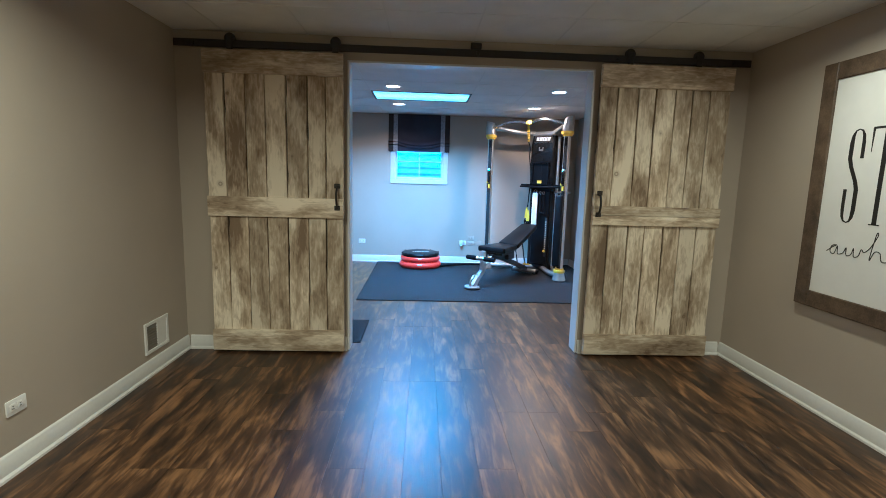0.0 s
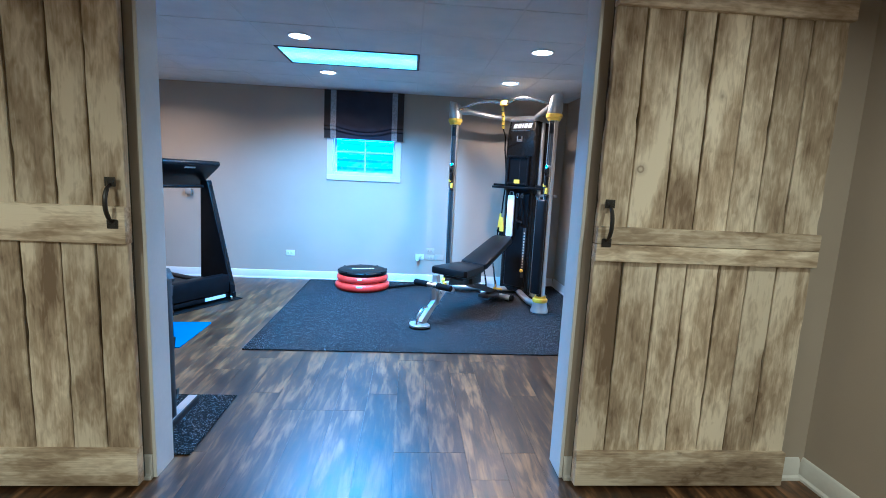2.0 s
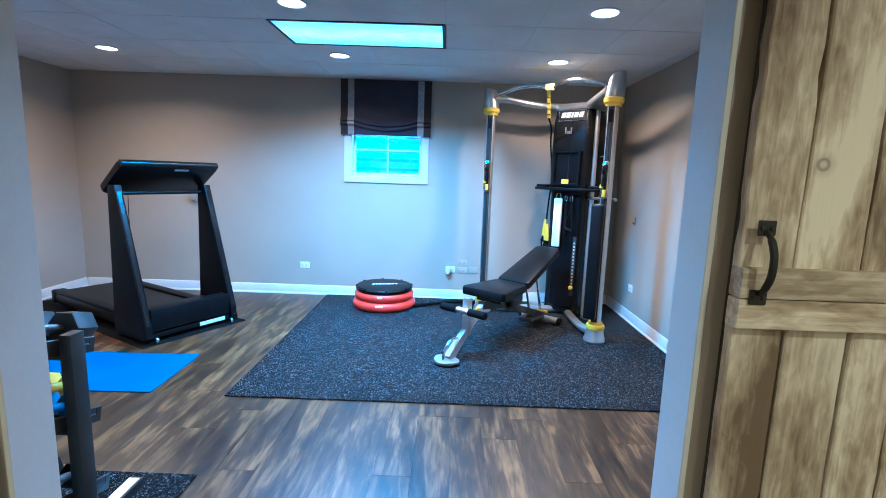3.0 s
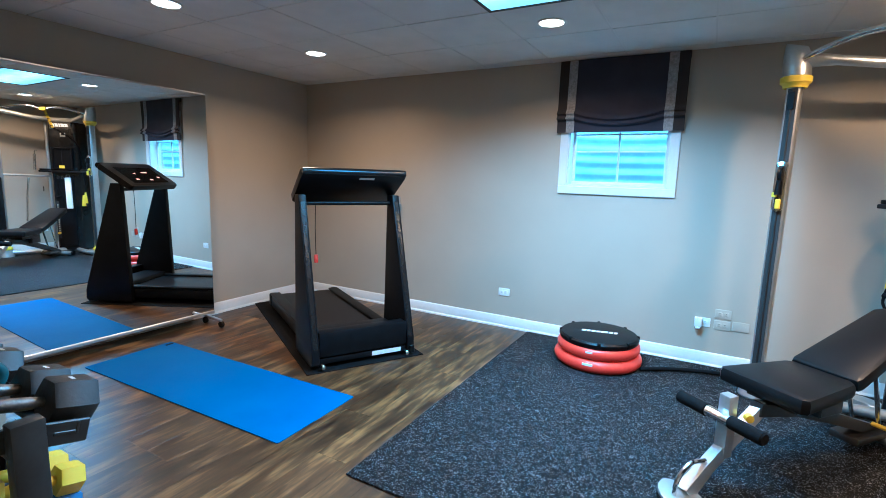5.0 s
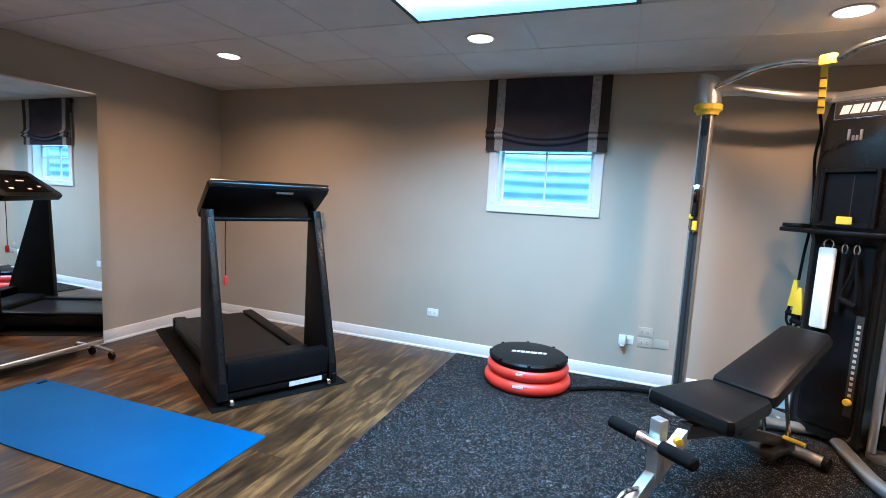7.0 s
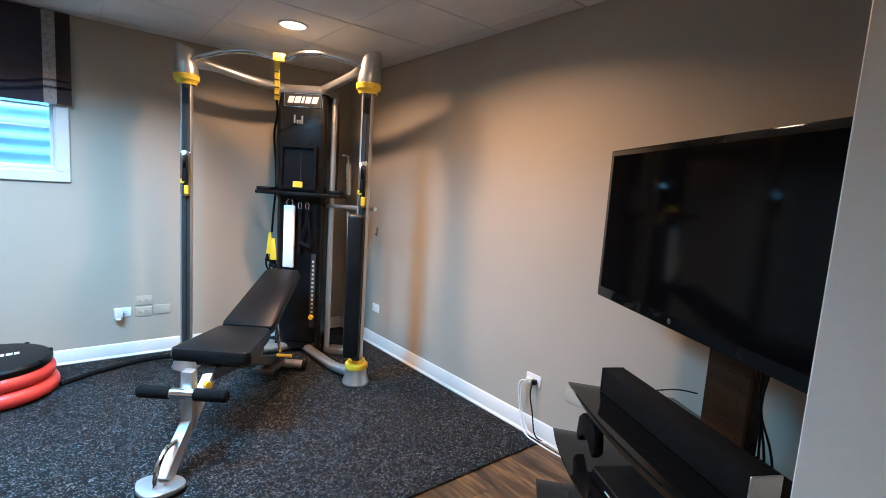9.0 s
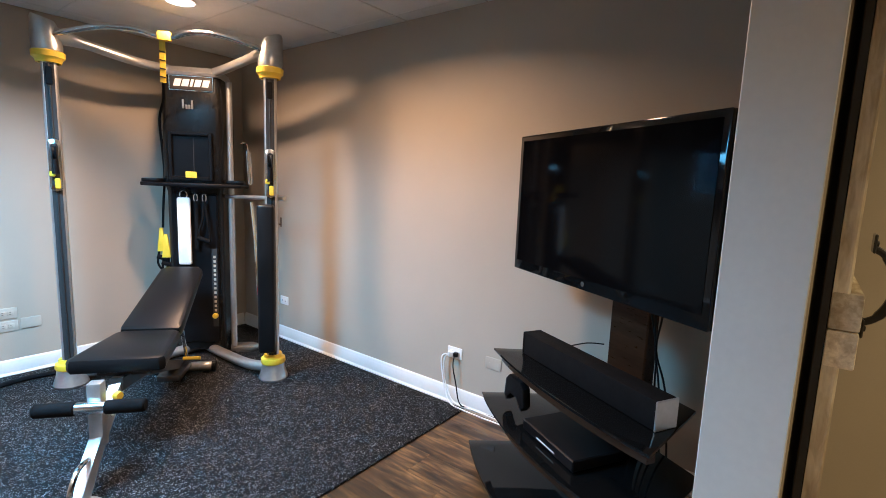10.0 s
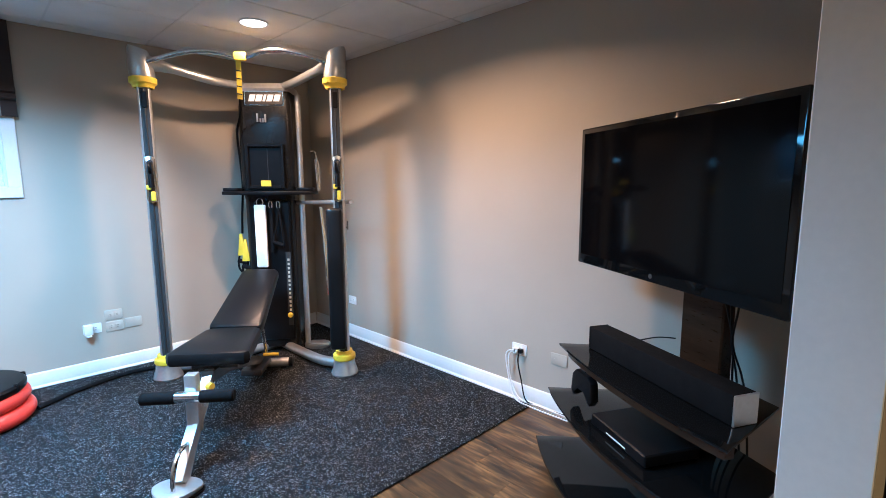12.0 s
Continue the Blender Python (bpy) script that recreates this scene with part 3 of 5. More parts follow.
def barn_door(x0, handle_x, label, seed, middle):
    rnd = random.Random(seed)
    width, height, count = 1.003, 2.238, 7
    t = thing("barn_door", pose(x0, 3.640, 0.017), label, "sliding door", "sliding barn doors")
    cuts = [0.0]
    for i in range(count):
        cuts.append(cuts[-1] + rnd.uniform(0.88, 1.12))
    cuts = [c / cuts[-1] * width for c in cuts]
    for a, b in zip(cuts, cuts[1:]):
        for z0, z1 in ((0.166, 1.045), (1.193, 2.075)):
            d = rnd.uniform(-0.002, 0.002)
            part("plank", rough_board(a, b, 0.014 + d, 0.040, z0 - 0.02, z1 + 0.02, rnd), M_BARN_V, t)
    part("back_board", bx((0.004, 0.0405, 0.004), (width - 0.004, 0.0555, height - 0.004), 0.002), M_BLACK, t, "black backing behind the boards")
    for z0, z1 in ((0.0, 0.166), *middle, (2.075, height)):
        bm = bmesh.new()
        box(bm, (0.0, -0.008, z0), (width, 0.0402, z1), 0.004, segments=2)
        part("rail", bm, M_BARN_H, t, "whitewashed horizontal board")
    h = part("handle", tube(bmesh.new(), curve([(handle_x, -0.012, 1.135), (handle_x, -0.030, 1.147), (handle_x, -0.046, 1.177), (handle_x, -0.050, 1.207), (handle_x, -0.046, 1.237), (handle_x, -0.030, 1.267), (handle_x, -0.012, 1.279)], 5),
                            [0.007] * 6 + [0.0085] * 19 + [0.007] * 6, 10), M_BLACK, t, "black wrought-iron pull handle")
    for z in (1.125, 1.289):
        bm = bx((handle_x - 0.021, -0.014, z - 0.018), (handle_x + 0.021, -0.009, z + 0.018), 0.002)
        lathe(bm, [(0.0, 0.004), (0.005, 0.003), (0.006, 0.0)], 10, pose(handle_x + 0.011, -0.014, z, 90))
        lathe(bm, [(0.0, 0.004), (0.005, 0.003), (0.006, 0.0)], 10, pose(handle_x - 0.011, -0.014, z, 90))
        part("mount", bm, M_BLACK, h)
    for hx in (0.2, width - 0.055 if handle_x > 0.5 else 0.72):
        hang = part("hanger", bx((hx - 0.022, -0.006, height - 0.002), (hx + 0.022, 0.0, height + 0.085), 0.002), M_BLACK, t, "black top-mount roller bracket")
        part("roller", lathe(bmesh.new(), [(0.0, -0.012), (0.034, -0.012), (0.038, -0.008), (0.033, 0.0), (0.038, 0.008), (0.034, 0.012), (0.0, 0.012)], 24, pose(hx, 0.014, height + 0.076, 90)), M_BLACK, hang)
    return t


barn_door(-1.628, 0.958, "whitewashed plank barn door slid open, black pull handle", 3, [(1.045, 1.193)])
barn_door(1.281, 0.040, "whitewashed plank barn door slid open beside the framed print", 8, [(1.045, 1.118), (1.120, 1.193)])
t = thing("barn_door_track", pose(0.29, 3.640, 2.268), "long black steel barn door track above the opening", "door track")
part("rail", bx((-2.115, 0.008, 0.0), (2.115, 0.016, 0.052), 0.002), M_BLACK, t)
for x in (-1.98, -1.0, 0.06, 1.1, 1.98):
    part("standoff", tube(bmesh.new(), [(x, 0.016, 0.026), (x, 0.0815, 0.026)], 0.011, 12), M_BLACK, t)
    part("bolt", lathe(bmesh.new(), [(0.0, 0.012), (0.014, 0.010), (0.016, 0.0)], 6, pose(x, 0.008, 0.026, 90)), M_BLACK, t)
part("stop", bx((0.005, -0.004, 0.052), (0.085, 0.02, 0.098), 0.006), M_BLACK, t, "black centre door stop")


# ---------------------------------------------------------------- hall: framed print, vent, outlets
t = thing("framed_print", pose(X_HR, 2.34, 0.0), "large white print lettered in black in a weathered wood frame", "wall art")
y0, y1, z0, z1, fw = -0.645, 0.645, 0.647, 2.132, 0.10
for lo, hi in (((-0.034, y0, z0), (-0.002, y0 + fw, z1)), ((-0.034, y1 - fw, z0), (-0.002, y1, z1)),
               ((-0.0338, y0 + fw, z0), (-0.0022, y1 - fw, z0 + fw)), ((-0.0338, y0 + fw, z1 - fw), (-0.0022, y1 - fw, z1))):
    part("frame_board", bx(lo, hi, 0.004), M_OAK, t, "weathered brown wooden board")
canvas = part("print", bx((-0.020, y0 + fw - 0.004, z0 + fw - 0.004), (-0.006, y1 - fw + 0.004, z1 - fw + 0.004)), M_CANVAS, t, "white print")


# print coordinates: along the wall, up, and out into the room
ON_PRINT = Matrix(((0, 0, -1, -0.0202), (-1, 0, 0, 0), (0, 1, 0, 0), (0, 0, 0, 1)))


def pen_stroke(bm, pts, widths):
    """A flat inked stroke along pts (along, up), with its breadth at each point."""
    left, right = [], []
    for i, (x, y) in enumerate(pts):
        (ax, ay), (bx_, by) = pts[max(i - 1, 0)], pts[min(i + 1, len(pts) - 1)]
        n = math.hypot(bx_ - ax, by - ay)
        dx, dy = -(by - ay) / n * widths[i] / 2, (bx_ - ax) / n * widths[i] / 2
        left.append((x + dx, y + dy))
        right.append((x - dx, y - dy))
    for i in range(len(pts) - 1):
        prism(bm, [left[i], right[i], right[i + 1], left[i + 1]], 0.0, 0.0012, 0.0, ON_PRINT)


THICK, THIN = 0.027, 0.006
LETTERS = {
    "S": [([(-0.315, 1.560), (-0.315, 1.650), (-0.319, 1.690), (-0.332, 1.716), (-0.352, 1.724), (-0.372, 1.716), (-0.385, 1.690), (-0.389, 1.650), (-0.389, 1.560), (-0.374, 1.512), (-0.336, 1.432), (-0.322, 1.385), (-0.322, 1.268), (-0.327, 1.226), (-0.339, 1.202), (-0.357, 1.194), (-0.376, 1.202), (-0.388, 1.226), (-0.392, 1.268), (-0.392, 1.385)],
           [0.022, 0.022, 0.018, 0.010, THIN, 0.010, 0.020, THICK, THICK, 0.024, 0.024, THICK, THICK, 0.022, 0.011, THIN, 0.010, 0.018, 0.022, 0.022])],
    "T": [([(-0.183, 1.195), (-0.183, 1.728)], [THICK, THICK]), ([(-0.267, 1.722), (-0.103, 1.722)], [0.012, 0.012]), ([(-0.263, 1.590), (-0.262, 1.720)], [0.003, 0.014]), ([(-0.107, 1.590), (-0.108, 1.720)], [0.003, 0.014]), ([(-0.215, 1.195), (-0.151, 1.195)], [THIN, THIN])],
    "A": [([(-0.058, 1.195), (0.022, 1.730)], [0.007, 0.007]), ([(0.082, 1.195), (0.022, 1.735)], [0.030, 0.026]), ([(-0.036, 1.352), (0.064, 1.352)], [0.007, 0.007]), ([(-0.085, 1.195), (-0.032, 1.195)], [THIN, THIN]), ([(0.050, 1.195), (0.112, 1.195)], [THIN, THIN])],
    "Y": [([(0.250, 1.195), (0.250, 1.440)], [THICK, THICK]), ([(0.172, 1.728), (0.250, 1.430)], [THICK, THICK]), ([(0.324, 1.728), (0.254, 1.430)], [0.007, 0.007]), ([(0.145, 1.728), (0.202, 1.728)], [THIN, THIN]), ([(0.300, 1.728), (0.348, 1.728)], [THIN, THIN]), ([(0.218, 1.195), (0.282, 1.195)], [THIN, THIN])],
}
for ch in "STAY":
    bm = bmesh.new()
    for pts, widths in LETTERS[ch]:
        pen_stroke(bm, pts, widths)
    part("lettering", bm, M_INK, canvas, "tall narrow black letter " + ch)
# the word "awhile" as one thin pen line: (along, up) in letter heights
PEN = [(-0.10, 0.10), (0.12, 0.30), (0.30, 0.42), (0.10, 0.36), (0.05, 0.10), (0.22, 0.02), (0.34, 0.38), (0.38, 0.05), (0.60, 0.12),
       (0.70, 0.36), (0.74, 0.04), (0.92, 0.10), (1.00, 0.38), (1.04, 0.03), (1.22, 0.10), (1.30, 0.38), (1.42, 0.28), (1.62, 0.50),
       (1.84, 1.02), (1.78, 1.08), (1.66, 0.20), (1.66, 0.0), (1.80, 0.36), (1.94, 0.34), (2.0, 0.02), (2.22, 0.10), (2.42, 0.34),
       (2.44, 0.04), (2.66, 0.14), (2.98, 1.0), (2.92, 1.06), (2.80, 0.14), (2.92, 0.0), (3.14, 0.16), (3.36, 0.36), (3.22, 0.42), (3.14, 0.12), (3.34, 0.0), (3.70, 0.14)]
pen = [(-0.0208, 0.457 - 0.161 * (min(a, 1.84) + 0.10) - 0.2535 * max(0.0, a - 1.84), 1.000 + 0.135 * b) for a, b in PEN]
part("lettering", tube(bmesh.new(), curve(pen, 5), 0.0024, 6), M_INK, canvas, "thin black handwritten word")
part("lettering", tube(bmesh.new(), [(-0.0208, 0.030, 1.078), (-0.0208, -0.004, 1.080)], 0.0024, 6), M_INK, canvas)


def outlet(m, label, blank=False, mat=None):
    """A wide wall plate; local x along the wall, z up, and -y into the room."""
    mat = mat or M_WHITE
    t = thing("outlet", m, label, "wall outlet", "wall plates")
    part("plate", prism(bmesh.new(), rounded(-0.055, 0.055, -0.036, 0.036, 0.006, 3), 0.0, 0.006, 0.002, pose(0, 0, 0, 90)), mat, t)
    if not blank:
        for x in (-0.02, 0.02):
            s = part("socket", prism(bmesh.new(), rounded(x - 0.016, x + 0.016, -0.016, 0.016, 0.005, 3), 0.006, 0.0085, 0.001, pose(0, 0, 0, 90)), mat, t)
            for dz in (-0.006, 0.006):
                part("slot", bx((x - 0.006, -0.0092, dz - 0.0012), (x + 0.004, -0.0084, dz + 0.0012)), M_HOLE, s)
    else:
        for x in (-0.03, 0.03):
            part("screw", lathe(bmesh.new(), [(0.0, 0.0015), (0.003, 0.001), (0.003, 0.0)], 8, pose(x, -0.006, 0, 90)), mat, t)
    return t


outlet(pose(X_HL, 2.138, 0.305, 0, 0, 90), "white duplex outlet plate on the taupe hall wall")
outlet(pose(X_HR, 1.99, 0.303, 0, 0, -90), "white duplex outlet plate under the framed print")
outlet(pose(-1.023, Y_GB, 0.340), "white duplex outlet plate on the back wall")
outlet(pose(0.775, Y_GB, 0.425), "taupe duplex outlet plate above another plate", mat=M_PLATE)
outlet(pose(0.775, Y_GB, 0.338), "taupe duplex outlet plate in a cluster of plates", mat=M_PLATE)
outlet(pose(0.897, Y_GB, 0.345), "blank taupe cover plate in a cluster of plates", blank=True, mat=M_PLATE)
outlet(pose(0.640, Y_GB, 0.345), "white outlet plate behind a plug-in adapter")
outlet(pose(X_GR, 5.403, 0.334, 0, 0, -90), "white outlet plate with two cords plugged in")
outlet(pose(X_GR, 5.12, 0.337, 0, 0, -90), "blank taupe cover plate low on the wall", blank=True, mat=M_PLATE)
outlet(pose(X_GR, 7.23, 0.338, 0, 0, -90), "white duplex outlet plate near the corner")
t = thing("plug_adapter", pose(0.612, Y_GB - 0.009, 0.345), "small white plug-in adapter in the outlet", "adapter")
part("body", bx((-0.026, -0.042, -0.036), (0.026, 0.0, 0.036), 0.006, segments=2), M_WHITE, t)
part("prong_cover", bx((-0.016, -0.046, -0.05), (0.016, -0.006, -0.036), 0.004), M_WHITE, t)

t = thing("wall_vent", pose(X_HL, 3.285, 0.260, 0, 0, 90), "white metal floor-level air vent with grey louvres", "vent")
for lo, hi in (((-0.145, -0.010, -0.108), (0.145, 0.0, -0.085)), ((-0.145, -0.010, 0.085), (0.145, 0.0, 0.108)), ((-0.145, -0.0098, -0.085), (-0.120, 0.0, 0.085)), ((0.120, -0.0098, -0.085), (0.145, 0.0, 0.085)), ((0.0, -0.0096, -0.085), (0.012, 0.0, 0.085))):
    part("frame", bx(lo, hi, 0.002), M_WHITE, t)
part("damper", bx((0.012, -0.006, -0.085), (0.120, -0.001, 0.085)), M_WHITE, t)
part("backing", bx((-0.120, -0.0025, -0.085), (0.0, -0.0005, 0.085)), M_GREYGRILLE, t)
for i in range(9):
    part("louvre", bx((-0.119, -0.002, -0.006), (-0.001, 0.0, 0.006), 0.0, pose(0, -0.004, -0.072 + 0.018 * i, 35)), M_GREYGRILLE, t)


# ---------------------------------------------------------------- gym: window, well and shade
t = structure("window_1", bx((WX0, Y_GB + 0.16, WZ0), (WX0 + 0.012, Y_GB + 0.18, WZ1)), M_TRIM, "small white basement window with crossed glazing bars", "window")
cas = [((WX0 - 0.072, Y_GB - 0.018, WZ0 - 0.068), (WX1 + 0.072, Y_GB - 0.001, WZ0)), ((WX0 - 0.072, Y_GB - 0.018, WZ1), (WX1 + 0.072, Y_GB - 0.001, WZ1 + 0.07)),
       ((WX0 - 0.072, Y_GB - 0.0178, WZ0), (WX0, Y_GB - 0.001, WZ1)), ((WX1, Y_GB - 0.0178, WZ0), (WX1 + 0.072, Y_GB - 0.001, WZ1))]
for lo, hi in cas:
    part("window_frame", bx(lo, hi, 0.004), M_TRIM, t, "white painted casing")
for lo, hi in (((WX0, Y_GB, WZ0), (WX1, Y_GB + 0.16, WZ0 + 0.012)), ((WX0, Y_GB, WZ1 - 0.012), (WX1, Y_GB + 0.16, WZ1)), ((WX0, Y_GB, WZ0 + 0.012), (WX0 + 0.012, Y_GB + 0.16, WZ1 - 0.012)), ((WX1 - 0.012, Y_GB, WZ0 + 0.012), (WX1, Y_GB + 0.16, WZ1 - 0.012))):
    part("reveal", bx(lo, hi), M_TRIM, t)
for lo, hi in (((WX0 + 0.012, Y_GB + 0.10, WZ0 + 0.012), (WX1 - 0.012, Y_GB + 0.14, WZ0 + 0.040)), ((WX0 + 0.012, Y_GB + 0.10, WZ1 - 0.040), (WX1 - 0.012, Y_GB + 0.14, WZ1 - 0.012)),
               ((WX0 + 0.012, Y_GB + 0.1005, WZ0 + 0.040), (WX0 + 0.034, Y_GB + 0.1395, WZ1 - 0.040)), ((WX1 - 0.034, Y_GB + 0.1005, WZ0 + 0.040), (WX1 - 0.012, Y_GB + 0.1395, WZ1 - 0.040))):
    part("sash", bx(lo, hi, 0.004), M_TRIM, t)
xm = (WX0 + WX1) / 2
part("glazing_bar", bx((xm - 0.008, Y_GB + 0.108, WZ0 + 0.040), (xm + 0.008, Y_GB + 0.132, WZ1 - 0.040), 0.003), M_TRIM, t)
for z in (1.655, 1.800, 1.95):
    part("glazing_bar", bx((WX0 + 0.034, Y_GB + 0.1085, z - 0.007), (WX1 - 0.034, Y_GB + 0.1315, z + 0.007), 0.003), M_TRIM, t)
pane = part("pane", bx((WX0 + 0.032, Y_GB + 0.117, WZ0 + 0.038), (WX1 - 0.032, Y_GB + 0.121, WZ1 - 0.038)), M_GLASS, t, "clear glass")
pane.visible_shadow = False
bm = bmesh.new()
rows = []
for i in range(97):
    z = 0.95 + i * 0.0125
    d = 0.010 * math.sin(2 * math.pi * i / 9.0)
    rows.append([bm.verts.new((-0.108 + (0.62 + d) * math.cos(a), Y_GB + 0.21 + (0.66 + d) * math.sin(a), z)) for a in [math.pi * k / 24 for k in range(25)]])
for a, b in zip(rows, rows[1:]):
    for k in range(24):
        bm.faces.new((a[k], a[k + 1], b[k + 1], b[k]))
structure("window_well", bm, M_STEEL_WELL, "corrugated galvanised steel window well outside", "window well")
structure("ground", bx((-1.0, Y_GB + 0.2, 0.9), (0.75, Y_GB + 1.0, 0.95)), M_GREYGRILLE, "gravel bottom of the window well", "ground")

SX0, SX1, SZ0, SZ1 = -0.602, 0.374, 1.806, 2.388


def shade_y(x, z):
    """Depth of the cloth: flat above, with two sagging folds near the hem."""
    s = (x - (SX0 + SX1) / 2) / ((SX1 - SX0) / 2)
    sag = 0.055 * (1 - min(1.0, abs(s) / 0.72) ** 2) if abs(s) < 0.72 else 0.0
    d = 0.0
    for zc, h in ((1.915, 0.034), (1.957, 0.030)):
        dz = z - (zc - sag)
        d += h * math.exp(-(dz / (0.007 if dz < 0 else 0.030)) ** 2)
    return Y_GB - 0.045 - d - 0.004 * math.sin(5 * s + 9 * z)


def cloth(x0, x1, nx, lift, material, name, label, parent):
    bm = bmesh.new()
    nz = 120
    front = [[bm.verts.new((x0 + (x1 - x0) * i / nx, shade_y(x0 + (x1 - x0) * i / nx, SZ0 + (SZ1 - SZ0) * j / nz) - lift, SZ0 + (SZ1 - SZ0) * j / nz)) for i in range(nx + 1)] for j in range(nz + 1)]
    back = [[bm.verts.new(v.co + Vector((0, 0.006, 0))) for v in row] for row in front]
    for j in range(nz):
        for i in range(nx):
            bm.faces.new((front[j][i], front[j][i + 1], front[j + 1][i + 1], front[j + 1][i]))
            bm.faces.new((back[j][i], back[j + 1][i], back[j + 1][i + 1], back[j][i + 1]))
        for i in (0, nx):
            bm.faces.new((front[j][i], front[j + 1][i], back[j + 1][i], back[j][i]))
    for j in (0, nz):
        for i in range(nx):
            bm.faces.new((front[j][i], back[j][i], back[j][i + 1], front[j][i + 1]))
    return part(name, bm, material, parent, label)


t = thing("roman_shade", pose(0, 0, 0), "dark navy roman shade with grey ribbon bands, half lowered", "window shade")
cloth(SX0 + 0.10, SX1 - 0.10, 28, 0.0, M_SHADE, "cloth", "dark navy cloth", t)
cloth(SX0, SX0 + 0.0995, 6, 0.0, M_SHADE_EDGE, "border", "black-brown cloth border", t)
cloth(SX1 - 0.0995, SX1, 6, 0.0, M_SHADE_EDGE, "border", "black-brown cloth border", t)
cloth(SX0 + 0.078, SX0 + 0.145, 4, 0.006, M_BAND, "ribbon", "woven grey ribbon", t)
cloth(SX1 - 0.145, SX1 - 0.078, 4, 0.006, M_BAND, "ribbon", "woven grey ribbon", t)
part("headrail", bx((SX0, Y_GB - 0.038, SZ1 - 0.05), (SX1, Y_GB - 0.002, SZ1), 0.003), M_SHADE_EDGE, t)


# ---------------------------------------------------------------- gym: mats
t = thing("rubber_mat", pose(-0.762, 5.290, 0.001), "large black rubber gym mat flecked with grey", "gym mat")
part("sheet", bx((0, 0, 0), (3.19, 2.532, 0.009), 0.003), M_RUBBER, t)
t = thing("yoga_mat", pose(-2.174, 5.593, 0.001, 0, 0, 1.4), "bright blue yoga mat unrolled on the plank floor", "yoga mat")
part("sheet", prism(bmesh.new(), rounded(-0.937, 0.937, -0.314, 0.314, 0.012, 3), 0.0, 0.006, 0.002), M_YOGA, t)
part("logo_patch", bx((-0.90, 0.235, 0.0062), (-0.87, 0.295, 0.0068)), M_FOAM, t, "small black printed bar")
t = thing("rack_mat", pose(-1.33, 4.200, 0.001), "black flecked rubber mat under the dumbbell rack", "gym mat")
part("sheet", bx((-0.805, -0.316, 0), (0.805, 0.316, 0.009), 0.003), M_RUBBER, t)
TREAD = pose(-1.592, 6.442, 0.0, 0, 0, 60)
t = thing("treadmill_mat", TREAD @ pose(0.012, 0.985, 0.001), "thin black mat under the treadmill", "equipment mat")
part("sheet", bx((-0.46, -1.09, 0), (0.46, 1.02, 0.006), 0.002), M_FOAM, t)


# ---------------------------------------------------------------- gym: treadmill
t = thing("treadmill", TREAD @ pose(0, 0, 0.007), "black treadmill with broad tapering uprights and a tilted console", "treadmill")
part("deck", bx((-0.345, 0.06, 0.05), (0.345, 1.66, 0.150), 0.012, segments=2), M_PLASTIC, t)
part("belt", bx((-0.245, 0.08, 0.151), (0.245, 1.655, 0.160), 0.004), M_VINYL, t, "black running belt")
for s in (-1, 1):
    part("side_rail", bx((s * 0.30 - 0.048, 0.08, 0.1505), (s * 0.30 + 0.048, 1.665, 0.178), 0.01, segments=2), M_PLASTIC, t)
    part("end_cap", bx((s * 0.315 - 0.038, 1.62, 0.045), (s * 0.315 + 0.038, 1.70, 0.172), 0.014, segments=2), M_PLASTIC, t)
    prof = [(-0.05, 0.02), (-0.075, 0.045), (-0.07, 0.14), (0.255, 1.235), (0.355, 1.235), (0.385, 0.20), (0.40, 0.03), (0.39, 0.02)]
    up = part("upright", prism(bmesh.new(), prof, -0.029, 0.029, 0.005, Matrix.Translation((s * 0.375, 0, 0)) @ Matrix(((0, 0, 1, 0), (1, 0, 0, 0), (0, 1, 0, 0), (0, 0, 0, 1)))), M_PLASTIC, t, "black tapering side plate")
    part("trim_strip", bx((-0.016, -0.003, 0.0), (0.016, 0.0, 1.08), 0.001, Matrix.Translation((s * 0.375, -0.066, 0.15)) @ pose(0, 0, 0, -16.5)), M_GRAPHITE, up, "graphite front strip")
    part("transport_wheel", lathe(bmesh.new(), [(0.0, -0.012), (0.020, -0.012), (0.024, -0.006), (0.024, 0.006), (0.020, 0.012), (0.0, 0.012)], 18, pose(s * 0.33, -0.088, 0.030, 0, 90)), M_CHROME, t, "small metal-rimmed wheel")
part("front_panel", bx((-0.345, -0.055, 0.085), (0.345, 0.05, 0.270), 0.012, segments=2), M_PLASTIC, t)
part("motor_hood", bx((-0.335, 0.05, 0.12), (0.335, 0.34, 0.205), 0.03, segments=3), M_PLASTIC, t)
part("foot_bar", bx((-0.345, -0.045, 0.03), (0.345, 0.03, 0.075), 0.008, segments=2), M_PLASTIC, t)
part("sticker", bx((0.06, -0.0475, 0.036), (0.30, -0.0465, 0.070)), M_STICKER, t, "pale printed sticker")
con = Matrix.Translation((0, 0.30, 1.30)) @ pose(0, 0, 0, -34)
c = part("console", prism(bmesh.new(), rounded(-0.405, 0.405, -0.20, 0.20, 0.03, 5), -0.028, 0.028, 0.012, con), M_PLASTIC, t, "black tilted console")
part("display", bx((-0.30, -0.12, 0.0285), (0.30, 0.15, 0.031), 0.001, con), M_SCREEN, c)
for x, y, w in ((-0.2, 0.08, 0.05), (0.02, 0.09, 0.05), (0.03, -0.04, 0.10), (-0.12, -0.02, 0.03), (0.2, 0.05, 0.04)):
    part("readout", bx((x, y, 0.0312), (x + w, y + 0.018, 0.0318), 0.0, con), M_LED, c, "red lit digits")
